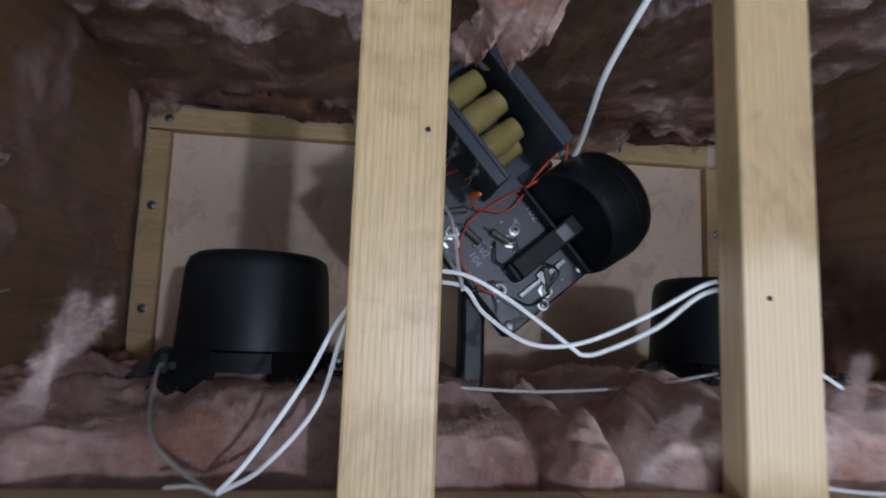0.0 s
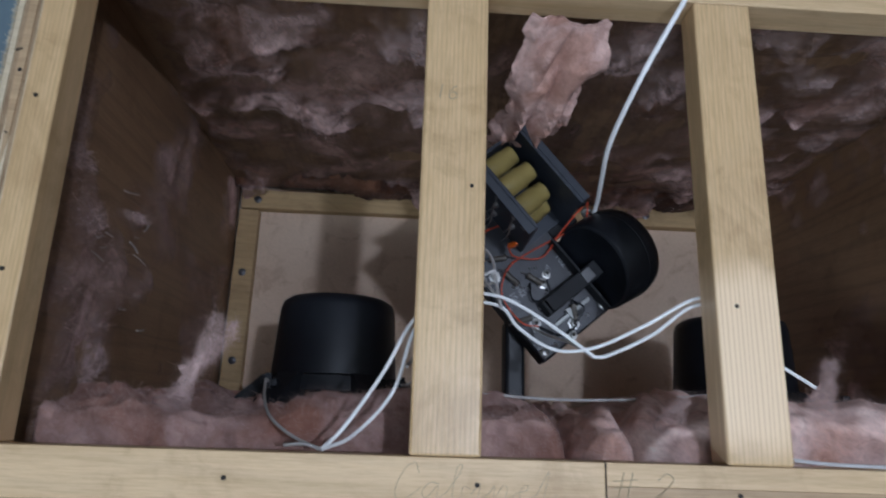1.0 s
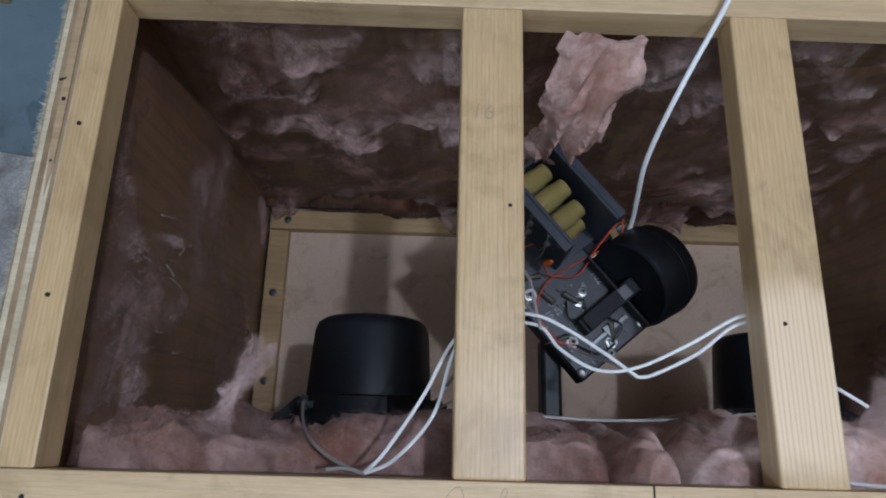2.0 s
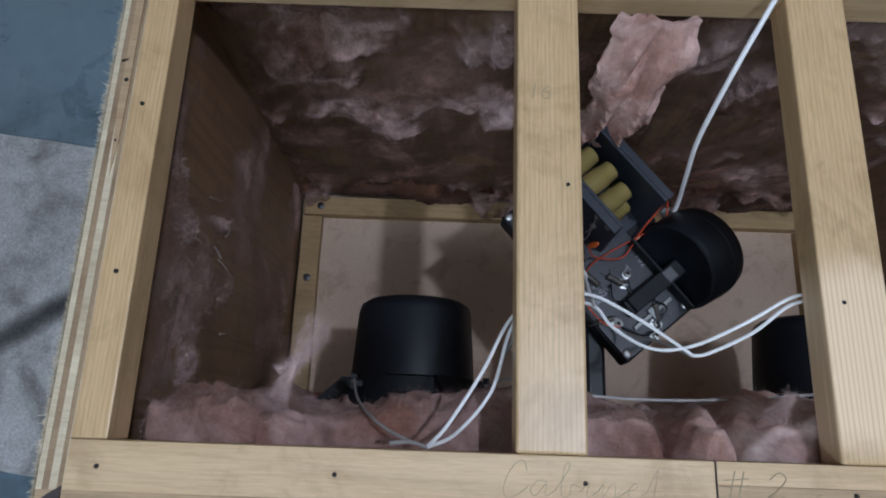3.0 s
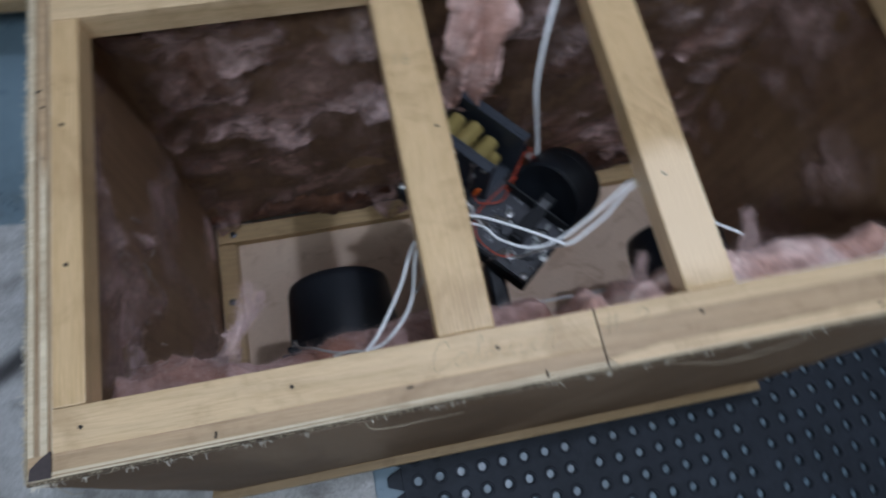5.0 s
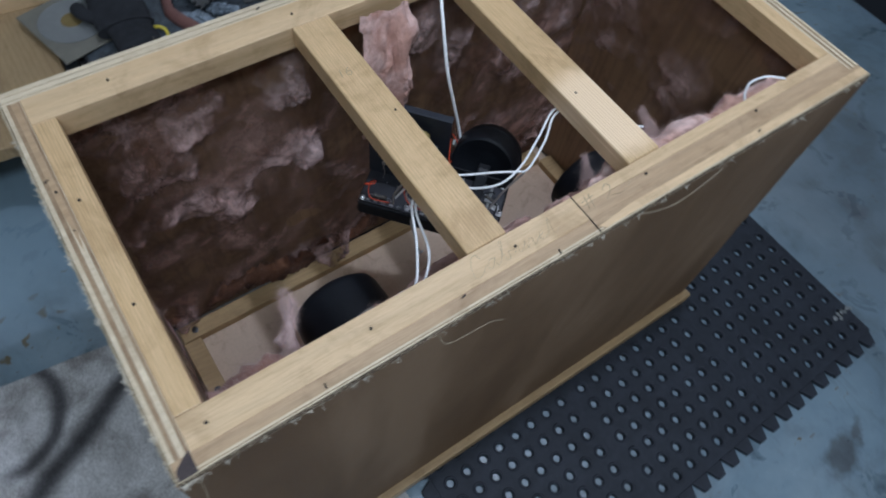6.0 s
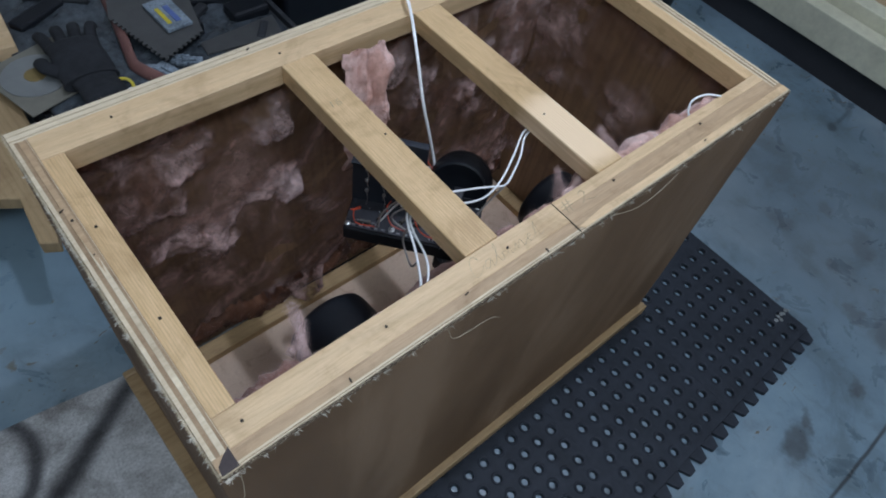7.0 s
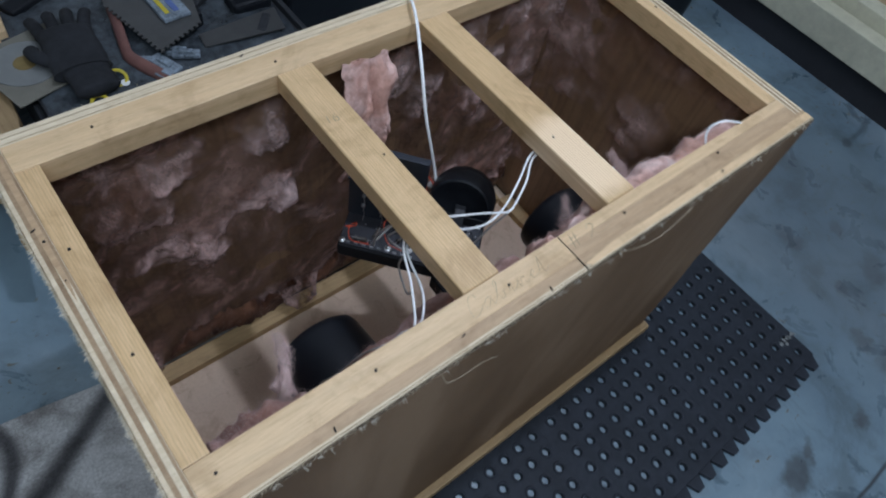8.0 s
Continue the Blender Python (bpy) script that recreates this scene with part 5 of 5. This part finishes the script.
for i in range(3):
    for j in range(3):
        mat_piece("mat_panel", mod_mesh, -MOD * (i + 1), MOD * j)
tooth = mesh_of("tooth", bm_prism([(-0.0185, 0.0), (-0.0165, -0.004), (-0.0075, -0.025), (0.0075, -0.025), (0.0165, -0.004), (0.0185, 0.0)], 0, 0.0104, 0.0012), rubber)
for k in range(24):
    mat_piece("tooth", tooth, -0.024 - 0.0382 * k, 0.0)
    mat_piece("tooth", tooth, -3 * MOD, 0.024 + 0.0382 * k, -90)

smear = bmesh.new()
rs = random.Random(12)
for k in range(9):
    x, y = 0.726 + rs.gauss(0, 0.012), -0.4505 + rs.gauss(0, 0.004)
    smear = join(smear, bm_lathe((x, y, 0.0088), (0, 0, 1), [(0, rs.uniform(0.003, 0.007)), (0.0022, rs.uniform(0.002, 0.004))], 7))
part("chalk_smear", smear, disc_grey, mat_ob, "pale dried smear near the corner")

# ---- rug beside the cabinet ----
rug = thing("rug", (-0.9, 0.05, 0), "worn grey rug with dark sweeping stripes, partly under the cabinet", "rug")


def rug_mesh():
    bm = bmesh.new()
    nx, ny = 110, 40
    g = []
    for i in range(nx + 1):
        row = []
        for j in range(ny + 1):
            t, s = i / nx, j / ny
            x = -1.9 + 1.68 * t
            top, low = 0.415 - 0.115 * (x + 1.8), -0.115 - 0.145 * (x + 1.8)
            y = low + (top - low) * s + 0.003 * noise.noise(Vector((x * 9, s * 3, 0)))
            out = min(1, abs(x + 0.47) / 0.15) if x < -0.47 else 0
            z = 0.0085 + out * 0.003 * fractal(Vector((x * 5, y * 5, 2)), 3)
            row.append(bm.verts.new((x, y, z)))
        g.append(row)
    for i in range(nx):
        for j in range(ny):
            bm.faces.new((g[i][j], g[i + 1][j], g[i + 1][j + 1], g[i][j + 1]))
    rim = [e for e in bm.edges if len(e.link_faces) == 1]
    ext = bmesh.ops.extrude_edge_only(bm, edges=rim)
    for v in [q for q in ext["geom"] if isinstance(q, bmesh.types.BMVert)]:
        v.co.z = 0.0
    return bm


part("rug_cloth", rug_mesh(), rug_cloth, rug, "grey short pile", smooth=True)

# ---- plank table, tool tray and tools behind the cabinet ----
table = thing("low_table", (-0.7, 0.9, 0), "low table with a worn tan plank top", "table")
part("tabletop", bm_prism([(-0.446, 0.441), (-0.378, 0.741), (-0.360, 0.972), (-0.302, 1.2), (-1.05, 1.2), (-1.05, 0.64), (-0.52, 0.608), (-0.463, 0.571), (-0.474, 0.457)], 0.180, 0.210, 0.003), low_table_wood, table, "tan plank top")
for x, y in ((-0.52, 0.82), (-0.42, 1.12), (-1.0, 0.65), (-1.0, 1.14)):
    part("leg", bm_box(x - 0.025, x + 0.025, y - 0.025, y + 0.025, 0, 0.18, 0.003), low_table_wood, table)
bm = bm_box(-0.42, 0, 0, 0.20, 0.2105, 0.240, 0.002)
bm.transform(Matrix.Translation((-0.319, 0.939, 0)) @ pose(0, 0, 0, 0, 0, -6))
solo("board_offcut", bm, pine_x, "pale pine board offcut lying on the plank table", "board")
TZ = 0.222
tray = thing("tool_tray", (-0.1, 0.9, 0), "dusty dark grey tray full of tools", "tray")
part("tray_floor", bm_box(-0.335, 0.20, 0.64, 1.22, TZ - 0.012, TZ), case_plastic, tray, "dusty tray floor")
for b in (bm_box(-0.345, 0.21, 0.628, 0.640, 0.0, TZ + 0.016, 0.002), bm_box(-0.345, 0.21, 1.22, 1.232, 0.0, TZ + 0.016, 0.002), bm_box(0.20, 0.212, 0.64, 1.22, 0.0, TZ + 0.016, 0.002), bm_box(-0.347, -0.335, 0.64, 1.22, 0.0, TZ - 0.02, 0.002)):
    part("tray_side", b, case_plastic, tray)

glove = thing("work_glove", (-0.25, 0.83, TZ), "charcoal knitted work glove lying palm down in the tray", "glove")
GL = Matrix.Translation((-0.236, 0.822, TZ + 0.012)) @ pose(0, 0, 0, 0, 0, -8)


def gpart(name, bm, label=""):
    bm.transform(GL)
    return part(name, bm, glove_cloth, glove, label, True)


def blob_line(points, r, flat=0.7, seg=16):
    line = smooth_line(points, 6)
    bm = bmesh.new()
    rings = []
    n = len(line)
    for i, c in enumerate(line):
        t = i / (n - 1)
        e = math.sqrt(max(0.02, 1 - max(0, (t - 0.82) / 0.18) ** 2))
        d = (line[min(i + 1, n - 1)] - line[max(i - 1, 0)]).normalized()
        a = Vector((-d.y, d.x, 0)).normalized()
        rr = r * e * (1 + 0.08 * noise.noise(c * 60))
        rings.append([bm.verts.new(c + a * math.cos(k * math.tau / seg) * rr + Vector((0, 0, 1)) * math.sin(k * math.tau / seg) * rr * flat) for k in range(seg)])
    for p, q in zip(rings, rings[1:]):
        for k in range(seg):
            bm.faces.new((p[k], p[(k + 1) % seg], q[(k + 1) % seg], q[k]))
    bm.faces.new(rings[0][::-1])
    bm.faces.new(rings[-1])
    return bm


gpart("palm", blob_line([(0.006, -0.075, 0.018), (0.003, -0.03, 0.021), (0, 0.03, 0.022), (0, 0.055, 0.020)], 0.052, 0.36, 24), "dusty palm")
gpart("cuff", blob_line([(0.004, -0.030, 0.019), (0.010, -0.070, 0.018), (0.018, -0.115, 0.015), (0.021, -0.135, 0.014)], 0.0415, 0.40, 24))
for dx, ln, tip in ((-0.042, 0.066, -0.014), (-0.015, 0.078, -0.004), (0.012, 0.078, 0.006), (0.038, 0.066, 0.016)):
    gpart("finger", blob_line([(dx, 0.045, 0.018), (dx + tip * 0.4, 0.045 + ln * 0.5, 0.021), (dx + tip, 0.045 + ln, 0.014)], 0.0125, 0.8))
gpart("thumb", blob_line([(-0.040, -0.03, 0.018), (-0.064, -0.005, 0.020), (-0.070, 0.028, 0.014)], 0.0145, 0.8))

blade = thing("saw_blade_pack", (-0.31, 0.83, TZ), "round grey saw blade on a tan backing card", "saw blade")
bm = bm_box(-0.075, 0.095, -0.090, 0.085, 0, 0.003, 0.0006)
bm.transform(Matrix.Translation((-0.318, 0.836, TZ + 0.008)) @ pose(0, 0, 0, 0, 0, 14))
part("backing_card", bm, card_tan, blade, "tan backing card")
part("disc", bm_lathe((-0.321, 0.840, TZ + 0.011), (0, 0, 1), [(0, 0.064), (0.002, 0.064), (0.0022, 0.062)], 64), disc_grey, blade, "grey steel disc", True)
part("hub", bm_lathe((-0.321, 0.840, TZ + 0.0132), (0, 0, 1), [(0, 0.021), (0.001, 0.0205), (0.0012, 0.007)], 32), hub_ochre, blade, "tan hub label", True)

solo("hammer_handle", bm_tube([(-0.100, 1.02, TZ + 0.016), (-0.122, 0.90, TZ + 0.018), (-0.146, 0.785, TZ + 0.017), (-0.148, 0.765, TZ + 0.016), (-0.142, 0.745, TZ + 0.015), (-0.118, 0.690, TZ + 0.014), (-0.100, 0.650, TZ + 0.014)], 0.0135, 10, 6, 0.5), handle_rose, "dull rose-brown wooden handle with bent end", "tool handle", smooth=True)


def toothed(outline_a, outline_b, pitch, depth):
    """Points from a to b with saw teeth cut to the right of the way."""
    a, b = Vector((*outline_a, 0)), Vector((*outline_b, 0))
    d = (b - a).normalized()
    nrm = Vector((d.y, -d.x, 0))
    n = int((b - a).length / pitch)
    out = []
    for k in range(n):
        p = a + d * pitch * k
        for f, o in ((0, 0), (0.45, 0), (0.55, -depth), (0.92, -depth)):
            q = p + d * pitch * f + nrm * o
            out.append((q.x, q.y))
    return out


sawp = thing("saw_in_sleeve", (-0.05, 0.82, TZ), "wide grey saw blade with square teeth in plastic sleeve", "saw blade")
tip = (-0.098, 0.722)
outl = toothed((-0.135, 0.905), tip, 0.014, 0.006) + [tip] + toothed((tip[0] + 0.006, tip[1] + 0.002), (0.012, 0.768), 0.014, 0.006) + [(0.012, 0.768), (0.06, 0.96), (-0.10, 1.0)]
bm = bm_prism(outl, 0, 0.003)
bm.transform(Matrix.Translation((0, 0, TZ + 0.034)))
part("blade", bm, saw_grey, sawp, "grey toothed blade")
part("sleeve", bm_box(-0.085, 0.03, 0.80, 1.0, TZ, TZ + 0.034, 0.004), black_plastic, sawp, "black plastic sleeve")
bm = bm_box(-0.030, 0.030, -0.055, 0.055, 0, 0.010, 0.003)
bm.transform(Matrix.Translation((-0.026, 0.852, TZ + 0.0372)) @ pose(0, 0, 0, 0, 0, 3))
pk = solo("bulb_pack", bm, clear_plastic, "cloudy plastic pack with yellow and blue print", "package")
for dx, w, mt in ((-0.014, 0.009, yellow_plastic), (0.006, 0.012, blue_print)):
    bm = bm_box(dx - w / 2, dx + w / 2, -0.038, 0.022, 0.0100, 0.0112)
    bm.transform(Matrix.Translation((-0.026, 0.852, TZ + 0.0372)) @ pose(0, 0, 0, 0, 0, 3))
    part("label", bm, mt, pk)

def crumpled():
    bm = bmesh.new()
    n = 80
    g = [[None] * (n + 1) for _ in range(n + 1)]
    for i in range(n + 1):
        for j in range(n + 1):
            x, y = -0.330 + 0.525 * i / n, 0.645 + 0.57 * j / n
            q = Vector((x, y, 0.4))
            h = 0.0015 + 0.020 * abs(noise.noise(q * 11)) + 0.009 * abs(noise.noise(q * 27)) + 0.004 * abs(noise.noise(q * 60))
            e = min(i, n - i, j, n - j) / 6
            g[i][j] = bm.verts.new((x, y, TZ + 0.0008 + h * 0.55 * min(1, e)))
    for i in range(n):
        for j in range(n):
            bm.faces.new((g[i][j], g[i + 1][j], g[i + 1][j + 1], g[i][j + 1]))
    return bm


solo("plastic_sheet", crumpled(), plain("grey_film", (0.056, 0.066, 0.076), 0.24, 0, 0.95, 45, 0.5), "crumpled dark grey plastic sheet lining the tray", "sheet")
clip = thing("clip_cluster", (-0.11, 0.70, TZ), "cluster of cloudy clear plastic clips", "clip")
for x, y, rz, lx, ly, z in ((-0.122, 0.740, -33, 0.020, 0.012, 0.006), (-0.098, 0.710, -70, 0.034, 0.015, 0.012), (-0.048, 0.723, -27, 0.028, 0.011, 0.008), (-0.106, 0.680, -62, 0.024, 0.013, 0.009), (-0.060, 0.745, -20, 0.022, 0.009, 0.004)):
    bm = join(bm_box(-lx, lx, -ly, ly, 0, 0.010, 0.003), bm_box(-lx * 0.5, lx * 0.5, -ly * 0.5, ly * 0.5, 0.009, 0.016, 0.002))
    bm.transform(Matrix.Translation((x, y, TZ + z)) @ pose(0, 0, 0, 0, 0, rz))
    part("clip", bm, clear_plastic, clip)


def ring(name, at, r, tube, mat, label, cat, tilt=(0, 0)):
    pts = [(r * math.cos(a * math.tau / 24), r * math.sin(a * math.tau / 24), 0) for a in range(25)]
    bm = bm_tube(pts, tube, 8, 2)
    bm.transform(Matrix.Translation(at) @ pose(0, 0, 0, tilt[0], tilt[1], 0))
    return solo(name, bm, mat, label, cat, smooth=True)


ring("yellow_ring", (-0.190, 0.722, TZ + 0.012), 0.016, 0.0035, yellow_plastic, "yellow plastic ring beside a white tag", "ring", (30, 10))
solo("white_tag", bm_lathe((-0.183, 0.712, TZ + 0.002), (0.1, 0.1, 1), [(0, 0.009), (0.003, 0.010), (0.005, 0.007)], 20), wire_white, "small white oval tag in the tray", "tag", smooth=True)
ring("yellow_ring", (-0.243, 0.682, TZ + 0.008), 0.014, 0.0035, yellow_plastic, "yellow plastic ring in the tray", "ring", (10, 0))
hs = thing("hand_saw", (0.06, 0.73, TZ), "dark hand saw with fine teeth in the tray", "saw")
bm = bm_prism(toothed((-0.005, 0.722), (0.17, 0.70), 0.006, 0.003) + [(0.17, 0.70), (0.185, 0.775), (0.0, 0.765)], TZ + 0.012, TZ + 0.014)
part("blade", bm, saw_grey, hs, "dull toothed blade")
part("grip", bm_box(0.10, 0.19, 0.79, 0.85, TZ, TZ + 0.03, 0.008), black_plastic, hs, "black grip")
for k, (x, y, lx, ly, rz) in enumerate(((0.03, 0.86, 0.05, 0.012, 30), (0.10, 0.90, 0.07, 0.015, -20), (0.14, 0.74, 0.03, 0.010, 50), (-0.245, 1.03, 0.06, 0.02, 25), (-0.18, 1.08, 0.07, 0.03, -35))):
    bm = bm_box(-lx, lx, -ly, ly, 0, 0.017, 0.005)
    bm.transform(Matrix.Translation((x, y, TZ + 0.0005)) @ pose(0, 0, 0, 0, 0, rz))
    solo("tool_pouch", bm, (case_plastic, black_plastic)[k % 2], "dark dusty tool pouch in the tray", "pouch", "pouches")

# near-black box in place of shade behind, bucket, low shelf on the far side
sb = thing("dark_filler", (0.5, 1.0, 0), "near-black box added for the deep shade behind the cabinet", "box")
part("body", bm_box(0.235, 0.95, 0.80, 1.30, 0, 0.50, 0.01), black_plastic, sb)
part("lid", bm_box(0.225, 0.96, 0.79, 1.31, 0.50, 0.53, 0.008), black_plastic, sb)
bk = thing("bucket", (1.40, 0.53, 0), "black plastic bucket on the floor", "bucket")
part("body", bm_lathe((1.40, 0.53, 0), (0, 0, 1), [(0, 0.085), (0.004, 0.09), (0.20, 0.108), (0.205, 0.115), (0.215, 0.115), (0.216, 0.104), (0.01, 0.08)], 40), black_plastic, bk, smooth=True)
shelf = thing("low_shelf", (1.75, -0.5, 0), "cream painted low shelf on a dark plinth", "shelf")
part("plinth", bm_box(1.600, 2.2, -2.3, 1.1, 0, 0.100), dark_kick, shelf, "dark plinth")
part("front_rail", bm_box(1.575, 1.635, -2.3, 1.1, 0.1, 0.192, 0.003), cream_paint, shelf, "cream painted rail")
part("upper_rail", bm_box(1.637, 1.70, -2.3, 1.1, 0.1, 0.232, 0.003), cream_paint, shelf, "cream painted rail")
part("top_board", bm_box(1.702, 2.25, -2.3, 1.1, 0.1, 0.226, 0.003), low_table_wood, shelf, "brown top board")
